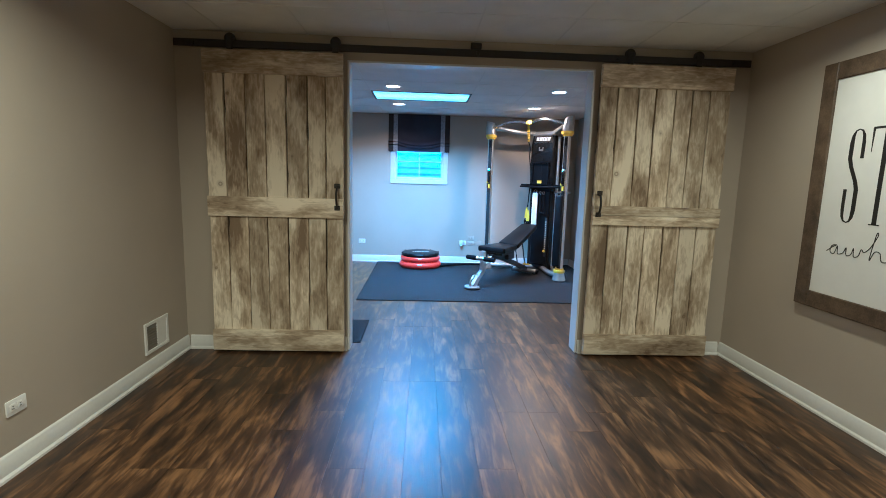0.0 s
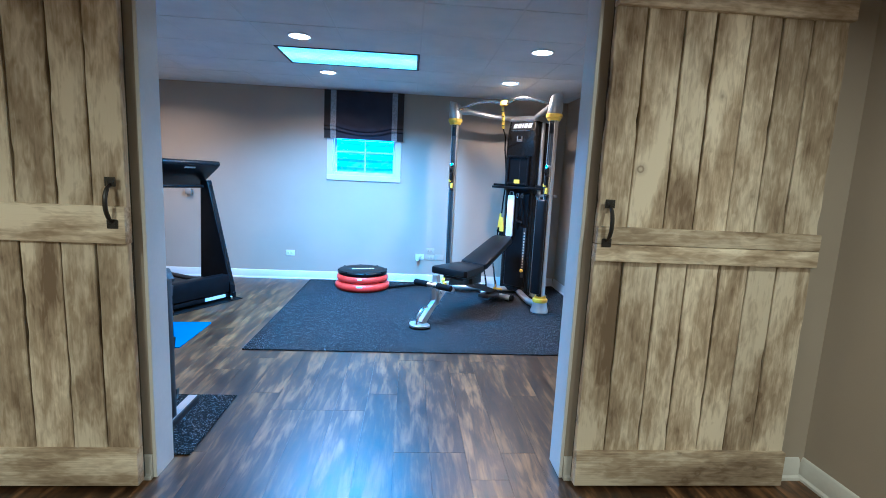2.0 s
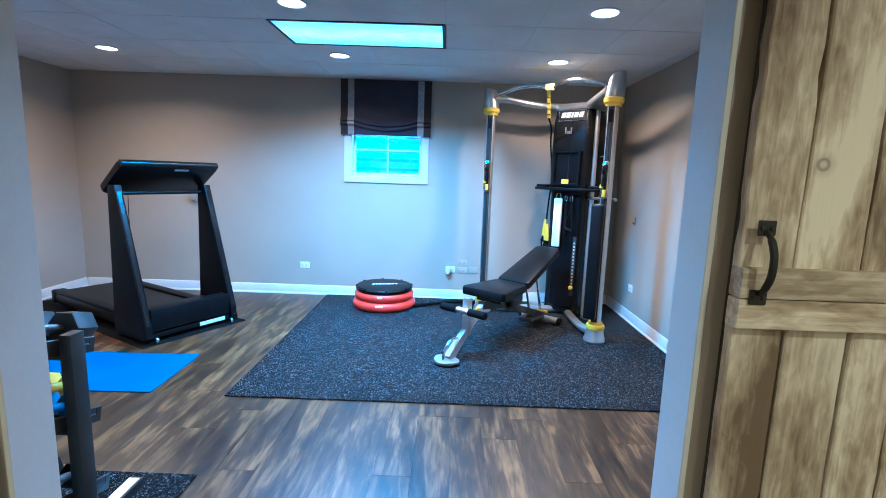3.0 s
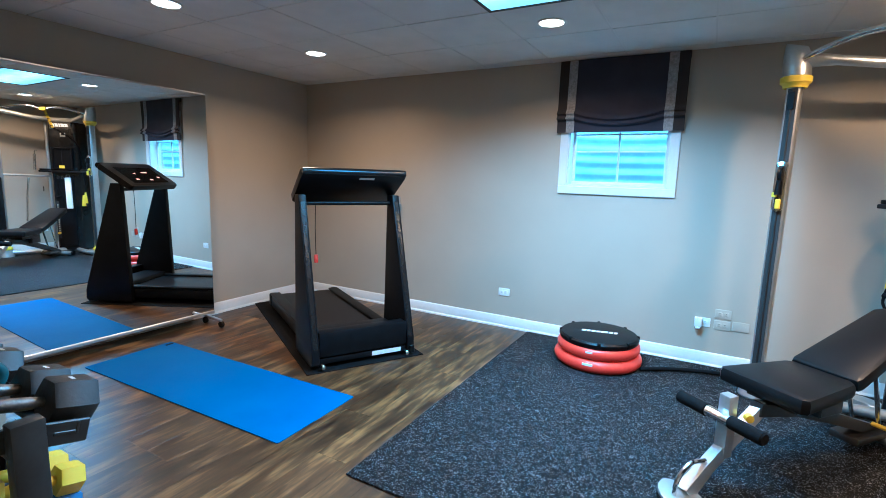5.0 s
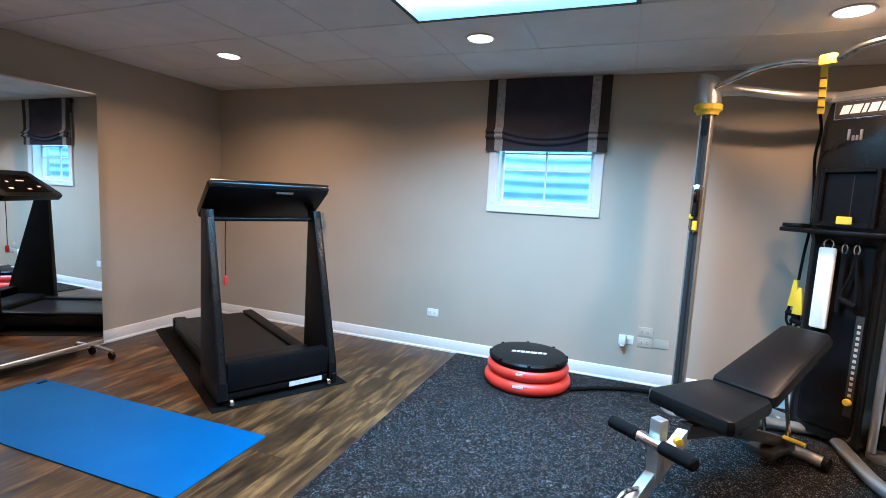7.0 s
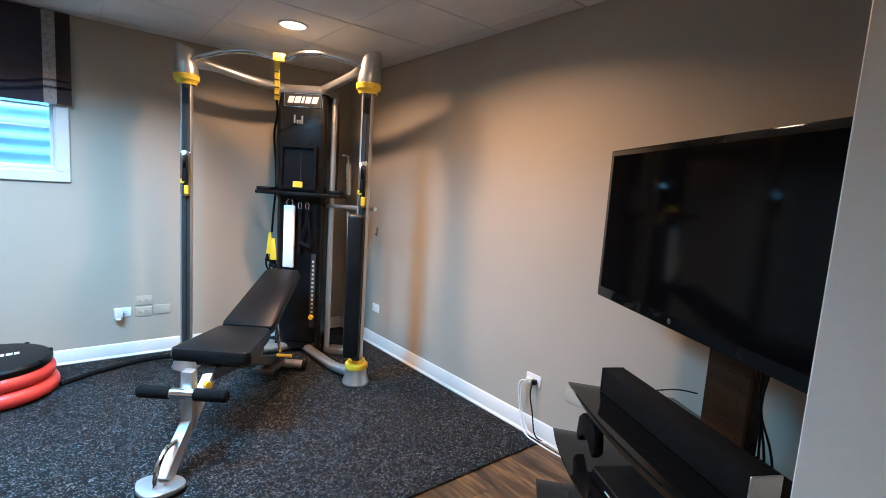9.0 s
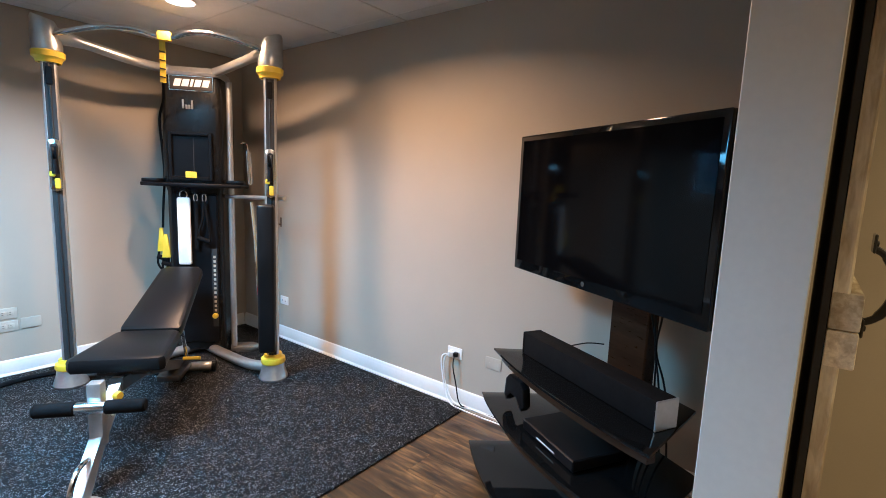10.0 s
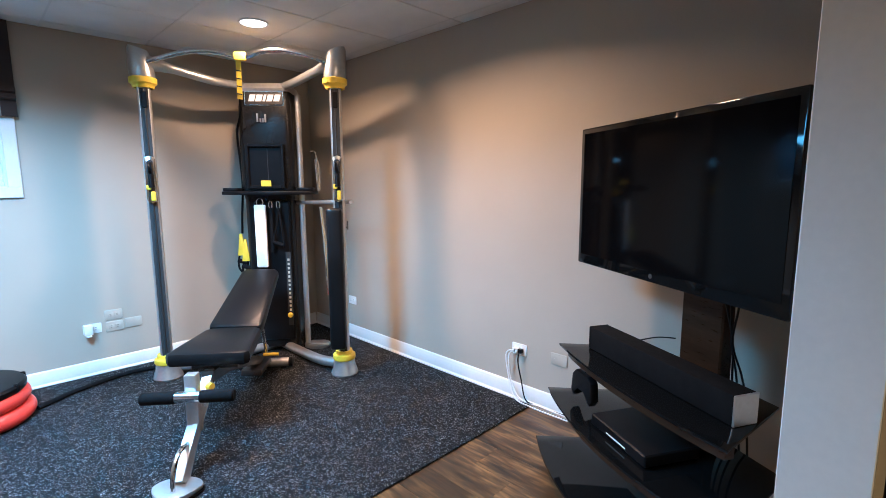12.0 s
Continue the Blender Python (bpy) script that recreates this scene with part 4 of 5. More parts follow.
part("top_rim", tube(bmesh.new(), [con @ Vector((-0.40, -0.190, 0.0)), con @ Vector((0.40, -0.190, 0.0))], 0.0285, 12), M_GRAPHITE, c, "graphite rounded top rim")
part("badge", bx((0.03, -0.165, -0.0295), (0.15, -0.140, -0.0283), 0.0, con), M_STICKER, c, "pale badge")
part("crossbar", tube(bmesh.new(), [(-0.36, 0.31, 1.17), (0.36, 0.31, 1.17)], 0.016, 12), M_PLASTIC, t)
cord = part("safety_cord", tube(bmesh.new(), curve([(-0.24, 0.38, 1.18), (-0.243, 0.385, 0.98), (-0.24, 0.38, 0.76)], 4), 0.003, 6), M_PLASTIC, t)
part("safety_clip", bx((-0.255, 0.368, 0.70), (-0.225, 0.388, 0.765), 0.006, segments=2), M_RED, cord, "red safety clip")
part("power_box", bx((0.36, -0.09, 0.02), (0.40, -0.06, 0.08), 0.004), M_PLASTIC, t)

t = thing("wall_bracket", pose(-2.25, Y_GB, 1.10), "small grey bracket screwed to the back wall", "bracket")
part("plate", bx((-0.02, -0.012, -0.085), (0.02, 0.0, 0.085), 0.003), M_SILVER, t)
part("cup", bx((-0.038, -0.055, -0.06), (0.038, -0.012, 0.01), 0.006, segments=2), M_BEIGE, t)
part("hook", tube(bmesh.new(), curve([(0, -0.012, 0.05), (0, -0.045, 0.05), (0, -0.055, 0.075)], 4), 0.006, 8), M_SILVER, t)


# ---------------------------------------------------------------- gym: rolling mirror
MY0, MY1 = 4.70, 6.42
t = thing("rolling_mirror", pose(-3.33, (MY0 + MY1) / 2, 0.0, 0, 0, -0.6), "wide frameless mirror on a rolling silver stand", "mirror")
hw = (MY1 - MY0) / 2
part("glass", bx((-0.008, -hw, 0.115), (0.0, hw, 2.04)), M_MIRROR, t, "mirror glass")
part("backing", bx((-0.030, -hw + 0.002, 0.112), (-0.0085, hw - 0.002, 2.038), 0.002), M_PLASTIC, t)
part("bottom_rail", bx((-0.034, -hw - 0.002, 0.085), (0.010, hw + 0.002, 0.114), 0.004), M_SILVER, t, "silver bottom rail")
part("top_rail", bx((-0.030, -hw, 2.0405), (0.004, hw, 2.052), 0.003), M_SILVER, t)
for s in (-1, 1):
    y = s * (hw - 0.07)
    ft = part("foot", tube(bmesh.new(), [(-0.045, y, 0.072), (-0.02, y, 0.078), (0.21, y, 0.066)], 0.013, 12), M_SILVER, t)
    for x in (-0.03, 0.20):
        part("caster", lathe(bmesh.new(), [(0.0, -0.014), (0.026, -0.014), (0.030, -0.008), (0.030, 0.008), (0.026, 0.014), (0.0, 0.014)], 18, pose(x, y, 0.031, 90)), M_PLASTIC, ft, "black caster")


# ---------------------------------------------------------------- gym: round step platform
t = thing("step_platform", pose(-0.056, 7.445, 0.010), "round black step platform on two red inflated rings", "step platform")


def ring(z, r, h, rr):
    return lathe(bmesh.new(), [(r - rr * 1.1, z + h * 0.5)] + [(r - rr + rr * math.cos(a), z + h / 2 + h / 2 * math.sin(a)) for a in [radians(-90 + 15 * k) for k in range(13)]] + [(r - rr * 1.1, z + h * 0.5)], 56)


r1 = part("ring", ring(0.0, 0.328, 0.098, 0.05), M_RED, t, "red inflated ring")
r2 = part("ring", ring(0.094, 0.310, 0.092, 0.046), M_RED, t, "red inflated ring")
part("label_patch", bx((-0.045, -0.327, 0.062), (0.03, -0.320, 0.078)), M_STICKER, r1, "pale printed patch")
part("label_patch", bx((-0.03, -0.309, 0.15), (0.02, -0.303, 0.163)), M_STICKER, r2, "pale printed patch")
top = part("platform", lathe(bmesh.new(), [(0.0, 0.20), (0.20, 0.197), (0.283, 0.176), (0.294, 0.190), (0.296, 0.214), (0.284, 0.228), (0.262, 0.233), (0.0, 0.234)], 56), M_PLASTIC, t, "black ribbed platform")
for k in range(8):
    a = 2 * math.pi * k / 8 + 0.2
    part("clip", bx((0.275, -0.012, 0.185), (0.2985, 0.012, 0.2345), 0.005, pose(0, 0, 0, 0, 0, math.degrees(a))), M_PLASTIC, top)
for x0, w in ((-0.13, 0.03), (-0.092, 0.024), (-0.06, 0.028), (-0.024, 0.028), (0.012, 0.05), (0.07, 0.03), (0.108, 0.024)):
    part("logo_shape", prism(bmesh.new(), [(x0, -0.022), (x0 + w, -0.022), (x0 + w + 0.008, 0.022), (x0 + 0.008, 0.022)], 0.2342, 0.2352, 0.0, pose(0, 0, 0, 0, 0, 12)), M_STICKER, top, "pale printed logo shape")
t = thing("exercise_rope", pose(0, 0, 0.012), "black cord lying on the mat along the wall", "rope")
part("cord", tube(bmesh.new(), curve([(0.27, 7.40, 0.016), (0.37, 7.465, 0.017), (0.50, 7.545, 0.016), (0.78, 7.63, 0.018), (1.05, 7.60, 0.016), (1.35, 7.55, 0.016)], 8), 0.0145, 10), M_FOAM, t)


# ---------------------------------------------------------------- gym: corner cable machine
MACHINE = pose(1.765, 7.32, 0.010, 0, 0, -42.2) @ Matrix.Scale(1.035, 4)
gym = thing("cable_machine", MACHINE, "black and silver corner cable machine with yellow collars", "gym machine")


def loft(sections, r, n=5):
    """Rounded-rectangle sections (half width, y0, y1, z) joined into one body."""
    bm = bmesh.new()
    rings = [[bm.verts.new((x, y, z)) for x, y in rounded(-w, w, y0, y1, r, n)] for w, y0, y1, z in sections]
    k = len(rings[0])
    for a, b in zip(rings, rings[1:]):
        for i in range(k):
            bm.faces.new((a[i], a[(i + 1) % k], b[(i + 1) % k], b[i]))
    bm.faces.new(list(reversed(rings[0])))
    bm.faces.new(rings[-1])
    return bm


tower = part("tower_shroud", loft([(0.186, 0.012, 0.34, 0.04), (0.186, 0.012, 0.34, 1.20), (0.197, -0.004, 0.36, 1.26), (0.199, -0.008, 0.36, 1.62), (0.195, 0.0, 0.36, 1.89), (0.182, 0.018, 0.35, 1.998)], 0.045), M_GRAPHITE, gym, "glossy graphite weight-stack shroud")
part("top_cap", loft([(0.184, -0.006, 0.35, 1.999), (0.188, -0.012, 0.355, 2.018), (0.176, 0.01, 0.35, 2.055)], 0.05), M_SILVER, gym, "silver curved top cap")
plate = part("nameplate", bx((-0.130, -0.010, 1.898), (0.145, 0.022, 1.990), 0.004), M_BLACK, gym, "black nameplate")
part("plate_rim", bx((-0.136, -0.006, 1.892), (0.151, 0.021, 1.996), 0.004), M_CHROME, plate)
for x0, w in ((-0.105, 0.042), (-0.055, 0.044), (-0.002, 0.018), (0.026, 0.040), (0.076, 0.042)):
    part("logo_shape", prism(bmesh.new(), [(x0, 1.922), (x0 + w, 1.922), (x0 + w + 0.014, 1.970), (x0 + 0.014, 1.970)], 0.0102, 0.0122, 0.0, Matrix(((1, 0, 0, 0), (0, 0, -1, 0), (0, 1, 0, 0), (0, 0, 0, 1)))), M_MARK, plate, "pale slanted logo shape")
for x0, z0, z1 in ((-0.052, 1.775, 1.835), (-0.030, 1.772, 1.80), (-0.012, 1.772, 1.80), (0.006, 1.772, 1.83)):
    part("emblem_shape", bx((x0, -0.0155, z0), (x0 + 0.011, -0.004, z1), 0.001), M_SILVER, gym, "small grey emblem stroke")
niche = part("media_niche", bx((-0.140, -0.020, 1.285), (0.140, -0.006, 1.615), 0.006), M_PLASTIC, gym, "black tablet holder frame")
for lo, hi in (((-0.140, -0.046, 1.285), (-0.118, -0.020, 1.615)), ((0.118, -0.046, 1.285), (0.140, -0.020, 1.615)), ((-0.118, -0.046, 1.592), (0.118, -0.020, 1.615)), ((-0.118, -0.050, 1.285), (0.118, -0.020, 1.312))):
    part("lip", bx(lo, hi, 0.004), M_PLASTIC, niche)
part("centre_seam", bx((0.012, -0.0225, 1.33), (0.016, -0.0202, 1.58)), M_HOLE, niche)
part("tag", bx((-0.032, -0.056, 1.302), (0.042, -0.0505, 1.346), 0.003), M_YELLOW, niche, "orange-yellow tag")
tray_o = [(-0.345, 0.13), (-0.356, 0.03), (-0.325, -0.045), (-0.18, -0.10), (0.0, -0.112), (0.18, -0.10), (0.325, -0.045), (0.356, 0.03), (0.345, 0.13), (0.20, 0.10), (-0.20, 0.10)]
tray = part("tray", prism(bmesh.new(), tray_o, 1.240, 1.266, 0.006), M_PLASTIC, gym, "black accessory tray")
for s in (-1, 1):
    part("cup_rim", prism(bmesh.new(), rounded(s * 0.275 - 0.062, s * 0.275 + 0.062, -0.02, 0.10, 0.03, 4), 1.2665, 1.292, 0.006), M_PLASTIC, tray)
part("lower_panel", bx((-0.115, -0.004, 0.10), (0.155, 0.0118, 1.19), 0.01), M_PLASTIC, gym)
stack = part("stack_slot", bx((0.108, -0.007, 0.22), (0.146, -0.0042, 0.80)), M_HOLE, gym, "slot over the weight plates")
for i in range(13):
    part("weight_number", bx((0.120, -0.0095, 0.335 + 0.033 * i), (0.136, -0.0072, 0.353 + 0.033 * i), 0.001), M_PLATE, stack)
part("selector_pin", lathe(bmesh.new(), [(0.0, 0.03), (0.016, 0.028), (0.020, 0.018), (0.020, 0.004), (0.008, 0.0), (0.0, 0.0)], 18, pose(0.127, -0.0095, 0.305, 90)), M_YELLOW, stack, "yellow selector pin")
part("rear_upright", tube(bmesh.new(), [(0.235, 0.06, 0.05), (0.235, 0.06, 1.98)], 0.021, 14), M_SILVER, gym, "silver rear tube")

PX, PY = 0.603, -0.457
for s, turn in ((-1, 26), (1, 6)):
    # each column is turned about its own axis towards the bench
    at = Matrix.Translation((s * PX, PY, 0)) @ pose(0, 0, 0, 0, 0, turn)
    col = part("column", prism(bmesh.new(), rounded(-0.037, 0.037, -0.042, 0.046, 0.018, 4), 0.11, 1.96, 0.0), M_SILVER, gym, "silver guide column", at)
    part("guide_slot", bx((-0.024, -0.0445, 0.17), (0.024, -0.0425, 1.92)), M_HOLE, col, "black guide slot")
    part("guide_rod", tube(bmesh.new(), [(0, -0.0475, 0.17), (0, -0.0475, 1.92)], 0.005, 8), M_RACK, col)
    part("stop_block", bx((-0.016, -0.056, 1.80), (0.016, -0.0445, 1.90), 0.003), M_PLASTIC, col)
    part("collar", lathe(bmesh.new(), [(0.050, 1.925), (0.060, 1.925), (0.066, 1.945), (0.078, 1.955), (0.080, 1.985), (0.074, 1.99), (0.0, 1.99)], 28), M_YELLOW, gym, "yellow collar", at)
    part("base_collar", lathe(bmesh.new(), [(0.074, 0.108), (0.078, 0.118), (0.076, 0.142), (0.060, 0.150), (0.056, 0.172), (0.040, 0.172)], 28), M_YELLOW, gym, "yellow base collar", at)
    part("foot", lathe(bmesh.new(), [(0.0, 0.001), (0.088, 0.001), (0.092, 0.010), (0.086, 0.030), (0.074, 0.070), (0.070, 0.106), (0.0, 0.107)], 32), M_SILVER, gym, "silver bell-shaped foot", at)
    # the cap leans outwards and is cut off aslant, high on its outer side
    bm = lathe(bmesh.new(), [(0.0, 1.9905), (0.070, 1.9905), (0.073, 2.02), (0.070, 2.07), (0.064, 2.12), (0.060, 2.155), (0.052, 2.172), (0.0, 2.174)], 28)
    for v in bm.verts:
        lift = max(0.0, (v.co.z - 1.9905) / 0.18)
        v.co.z += 0.30 * s * v.co.x * lift
        v.co.x += s * 0.016 * lift
    part("column_cap", bm, M_SILVER, gym, "silver column cap cut aslant", Matrix.Translation((s * PX, PY, 0)))
    part("arm", tube(bmesh.new(), curve([(s * (PX - 0.02), PY + 0.01, 2.085), (s * 0.47, PY + 0.13, 2.072), (s * 0.28, PY + 0.31, 2.035), (s * 0.15, 0.03, 2.035)], 5), [0.052, 0.048, 0.043, 0.038, 0.034] + [0.029] * 11, 14), M_SILVER, gym, "silver top arm")
    part("base_arm", tube(bmesh.new(), curve([(s * 0.02, 0.12, 0.035), (s * 0.20, -0.10, 0.045), (s * 0.42, -0.34, 0.055), (s * (PX - 0.03), PY + 0.03, 0.065)], 5), [0.034] * 16, 14), M_SILVER, gym, "silver base arm")
    part("rear_foot", prism(bmesh.new(), rounded(s * 0.30 - 0.10, s * 0.30 + 0.10, 0.05, 0.16, 0.05, 6), 0.002, 0.04, 0.012), M_SILVER, gym)
    car = part("pulley_carriage", prism(bmesh.new(), rounded(-0.030, 0.030, 1.20, 1.50, 0.026, 5), 0.048, 0.066, 0.004, Matrix(((1, 0, 0, 0), (0, 0, -1, 0), (0, 1, 0, 0), (0, 0, 0, 1)))), M_CHROME, gym, "chrome pulley carriage", at)
    part("carriage_window", prism(bmesh.new(), rounded(-0.017, 0.017, 1.225, 1.475, 0.016, 5), 0.0662, 0.0672, 0.0, Matrix(((1, 0, 0, 0), (0, 0, -1, 0), (0, 1, 0, 0), (0, 0, 0, 1)))), M_HOLE, car, "dark slot in the carriage")
    part("pulley", lathe(bmesh.new(), [(0.0, -0.010), (0.040, -0.010), (0.034, 0.0), (0.040, 0.010), (0.0, 0.010)], 24, pose(0, -0.078, 1.425, 0, 90)), M_PLASTIC, car)
    part("cable_stop", tube(bmesh.new(), [(0, -0.085, 1.385), (0, -0.088, 1.30)], [0.014, 0.020], 12), M_PLASTIC, car)
    part("clip", bx((-0.028, -0.098, 1.285), (-0.002, -0.074, 1.315), 0.004), M_YELLOW, car, "yellow release lever")
    part("clip", bx((-0.006, -0.100, 1.215), (0.020, -0.074, 1.275), 0.005), M_YELLOW, car, "yellow lever end")
part("pull_up_bar", tube(bmesh.new(), curve([(-0.575, -0.475, 2.075), (-0.47, -0.485, 2.105), (-0.31, -0.465, 2.148), (-0.16, -0.435, 2.158), (-0.04, -0.415, 2.135), (0.04, -0.415, 2.135), (0.14, -0.435, 2.162), (0.29, -0.465, 2.160), (0.47, -0.485, 2.118), (0.575, -0.475, 2.085)], 6), 0.0165, 14), M_CHROME, gym, "bent chrome pull-up bar")
part("cross_bar", tube(bmesh.new(), [(0.19, 0.09, 1.175), (0.42, -0.16, 1.185), (0.68, -0.44, 1.195)], 0.014, 12), M_SILVER, gym, "silver storage bar")
part("column_pad", bx((PX - 0.075, PY - 0.105, 0.20), (PX + 0.030, PY - 0.052, 1.16), 0.02, segments=3), M_VINYL, gym, "long black padded strap")
part("hanging_rod", tube(bmesh.new(), [(0.415, -0.13, 1.15), (0.44, -0.15, 0.90), (0.46, -0.17, 0.50)], 0.012, 10), M_CHROME, gym, "slim chrome bar attachment")
spring = part("gas_strut", tube(bmesh.new(), [(0.385, -0.02, 1.27), (0.375, -0.02, 1.50)], 0.018, 12), M_CHROME, gym, "short chrome cylinder")
part("hook", tube(bmesh.new(), curve([(0.375, -0.02, 1.50), (0.368, -0.02, 1.55), (0.35, -0.03, 1.56), (0.33, -0.03, 1.555)], 4), 0.006, 8), M_CHROME, spring)

# straps and pads that hang on the machine
t = thing("suspension_trainer", MACHINE, "yellow and black suspension strap looped over the pull-up bar", "suspension trainer")
part("anchor_loop", bx((-0.04, -0.440, 2.108), (0.035, -0.390, 2.162), 0.012, segments=2), M_YELLOW, t, "yellow webbing loop")
SLING = Matrix.Translation((-0.035, -0.365, 2.005)) @ pose(0, 0, 0, 22, 9)
part("anchor_strap", bx((-0.017, -0.004, -0.13), (0.017, 0.0, 0.13), 0.001, SLING), M_YELLOW, t, "yellow webbing")
for k in range(4):
    part("stitching", bx((-0.017, -0.0055, -0.10 + 0.05 * k), (0.017, -0.0042, -0.092 + 0.05 * k), 0.0, SLING), M_INK, t)
part("strap", tube(bmesh.new(), curve([(-0.056, -0.317, 1.885), (-0.11, -0.17, 1.81), (-0.195, -0.02, 1.69), (-0.211, 0.05, 1.50), (-0.211, 0.07, 1.31), (-0.225, 0.065, 1.10), (-0.232, 0.06, 0.94)], 6), 0.008, 8), M_FOAM, t, "black webbing")
for dx, dz in ((-0.014, 0.0), (0.016, -0.045)):
    h = part("handle_strap", prism(bmesh.new(), [(-0.010, 0.17), (0.010, 0.17), (0.030, 0.0), (-0.030, 0.0)], -0.007, 0.007, 0.003, Matrix.Translation((-0.225 + dx, 0.06 - abs(dx), 0.77 + dz)) @ Matrix(((1, 0, 0, 0), (0, 0, -1, 0), (0, 1, 0, 0), (0, 0, 0, 1)))), M_YELLOW, t, "yellow handle strap")
    part("grip", tube(bmesh.new(), [(-0.262 + dx, 0.06, 0.73 + dz), (-0.190 + dx, 0.06, 0.71 + dz)], 0.017, 12), M_FOAM, h, "black foam grip")
    part("foot_loop", tube(bmesh.new(), curve([(-0.25 + dx, 0.06, 0.77 + dz), (-0.262 + dx, 0.065, 0.68 + dz), (-0.225 + dx, 0.065, 0.63 + dz), (-0.19 + dx, 0.065, 0.68 + dz), (-0.20 + dx, 0.06, 0.77 + dz)], 5), 0.008, 8), M_FOAM, h, "black webbing loop")
t = thing("ankle_strap", MACHINE, "long white padded strap hanging from a carabiner", "exercise strap")
part("pad", prism(bmesh.new(), rounded(-0.098, -0.012, 0.69, 1.165, 0.012, 4), 0.028, 0.056, 0.010, Matrix(((1, 0, 0, 0), (0, 0, -1, 0), (0, 1, 0, 0), (0, 0, 0, 1)))), M_TOWEL, t, "white padded cotton")
part("carabiner", tube(bmesh.new(), [(-0.055 + 0.024 * math.cos(a), -0.040, 1.185 + 0.028 * math.sin(a)) for a in [2 * math.pi * k / 16 for k in range(17)]], 0.004, 8), M_CHROME, t, "steel ring")
t = thing("pull_strap", MACHINE, "black webbing cable handles hanging from steel clips", "cable handle")
for x in (0.022, 0.078):
    part("carabiner", tube(bmesh.new(), [(x + 0.013 * math.cos(a), -0.035, 1.165 + 0.028 * math.sin(a)) for a in [2 * math.pi * k / 16 for k in range(17)]], 0.004, 8), M_CHROME, t, "steel clip")
part("webbing", bx((0.012, -0.042, 0.80), (0.036, -0.036, 1.14), 0.002), M_FOAM, t)
part("webbing", tube(bmesh.new(), curve([(0.078, -0.04, 1.14), (0.068, -0.045, 1.02), (0.040, -0.05, 0.90), (0.105, -0.05, 0.86), (0.10, -0.045, 0.98), (0.082, -0.04, 1.13)], 5), 0.008, 8), M_FOAM, t)
part("grip", tube(bmesh.new(), [(0.035, -0.055, 0.885), (0.112, -0.055, 0.855)], 0.016, 12), M_FOAM, t, "black foam grip")


# ---------------------------------------------------------------- gym: adjustable bench
t = thing("weight_bench", pose(1.65, 7.206, 0.010, 0, 0, -39.0), "adjustable black vinyl bench on a silver frame, back raised", "weight bench")
foot_o = [(0.112 * math.cos(a) * (1.0 if math.sin(a) > 0 else 1.0 + 0.25 * math.sin(a)), -1.640 + (0.075 if math.sin(a) > 0 else 0.105) * math.sin(a)) for a in [2 * math.pi * k / 24 for k in range(24)]]
part("foot_pad", prism(bmesh.new(), foot_o, 0.0, 0.014, 0.004), M_FOAM, t, "black rubber foot pad")
part("foot_plate", prism(bmesh.new(), [(x * 0.96, -1.65 + (y + 1.65) * 0.95) for x, y in foot_o], 0.0145, 0.034, 0.006), M_SILVER, t, "silver shield-shaped foot")
leg = part("front_leg", tube(bmesh.new(), [(0, -1.62, 0.030), (0, -1.51, 0.125), (0, -1.37, 0.235), (0, -1.17, 0.375)], [0.042, 0.036, 0.035, 0.035], 4), M_SILVER, t, "silver square front leg")
part("leg_handle", tube(bmesh.new(), curve([(0, -1.685, 0.035), (0, -1.665, 0.11), (0, -1.60, 0.165), (0, -1.51, 0.160)], 5), 0.011, 10), M_CHROME, leg, "chrome grab loop")
part("roller_post", bx((-0.028, -1.435, 0.165), (0.028, -1.380, 0.462), 0.006, segments=2), M_SILVER, t, "silver upright for the roller")
part("roller_bar", tube(bmesh.new(), [(-0.055, -1.462, 0.368), (0.055, -1.462, 0.368)], 0.026, 16), M_CHROME, t, "chrome sleeve")
for s in (-1, 1):
    part("roller_pad", tube(bmesh.new(), [(s * 0.056, -1.462, 0.368), (s * 0.06, -1.462, 0.368), (s * 0.205, -1.462, 0.368), (s * 0.212, -1.462, 0.368)], [0.026, 0.030, 0.030, 0.024], 18), M_FOAM, t, "black foam roller")
part("knob", lathe(bmesh.new(), [(0.0, 0.04), (0.018, 0.036), (0.020, 0.012), (0.010, 0.0)], 16, pose(0.036, -1.33, 0.365, 90, 0, 60)), M_YELLOW, t, "yellow pull knob")
part("spine", tube(bmesh.new(), [(0, -1.22, 0.365), (0, -0.95, 0.325), (0, -0.60, 0.215), (0, -0.20, 0.075)], [0.042, 0.044, 0.042, 0.040], 4), M_BLACK, t, "black steel spine")
part("badge", bx((-0.032, -0.005, -0.03), (0.032, 0.0, 0.03), 0.003, Matrix.Translation((0, -1.352, 0.285)) @ pose(0, 0, 0, 36)), M_STICKER, t, "pale badge")
part("seat", prism(bmesh.new(), [(-0.212, -1.195), (-0.19, -1.222), (0.19, -1.222), (0.212, -1.195), (0.165, -0.79), (0.13, -0.758), (-0.13, -0.758), (-0.165, -0.79)], 0.420, 0.496, 0.022), M_VINYL, t, "black stitched vinyl seat")
part("seat_pan", bx((-0.12, -1.12, 0.372), (0.12, -0.82, 0.419), 0.004), M_BLACK, t)
bk = Matrix.Translation((0, -0.745, 0.466)) @ pose(0, 0, 0, 20.5)
part("backrest", prism(bmesh.new(), [(-0.150, 0.0), (0.150, 0.0), (0.160, 0.03), (0.130, 0.665), (0.10, 0.70), (-0.10, 0.70), (-0.130, 0.665), (-0.160, 0.03)], -0.034, 0.036, 0.02, bk), M_VINYL, t, "black stitched vinyl backrest")
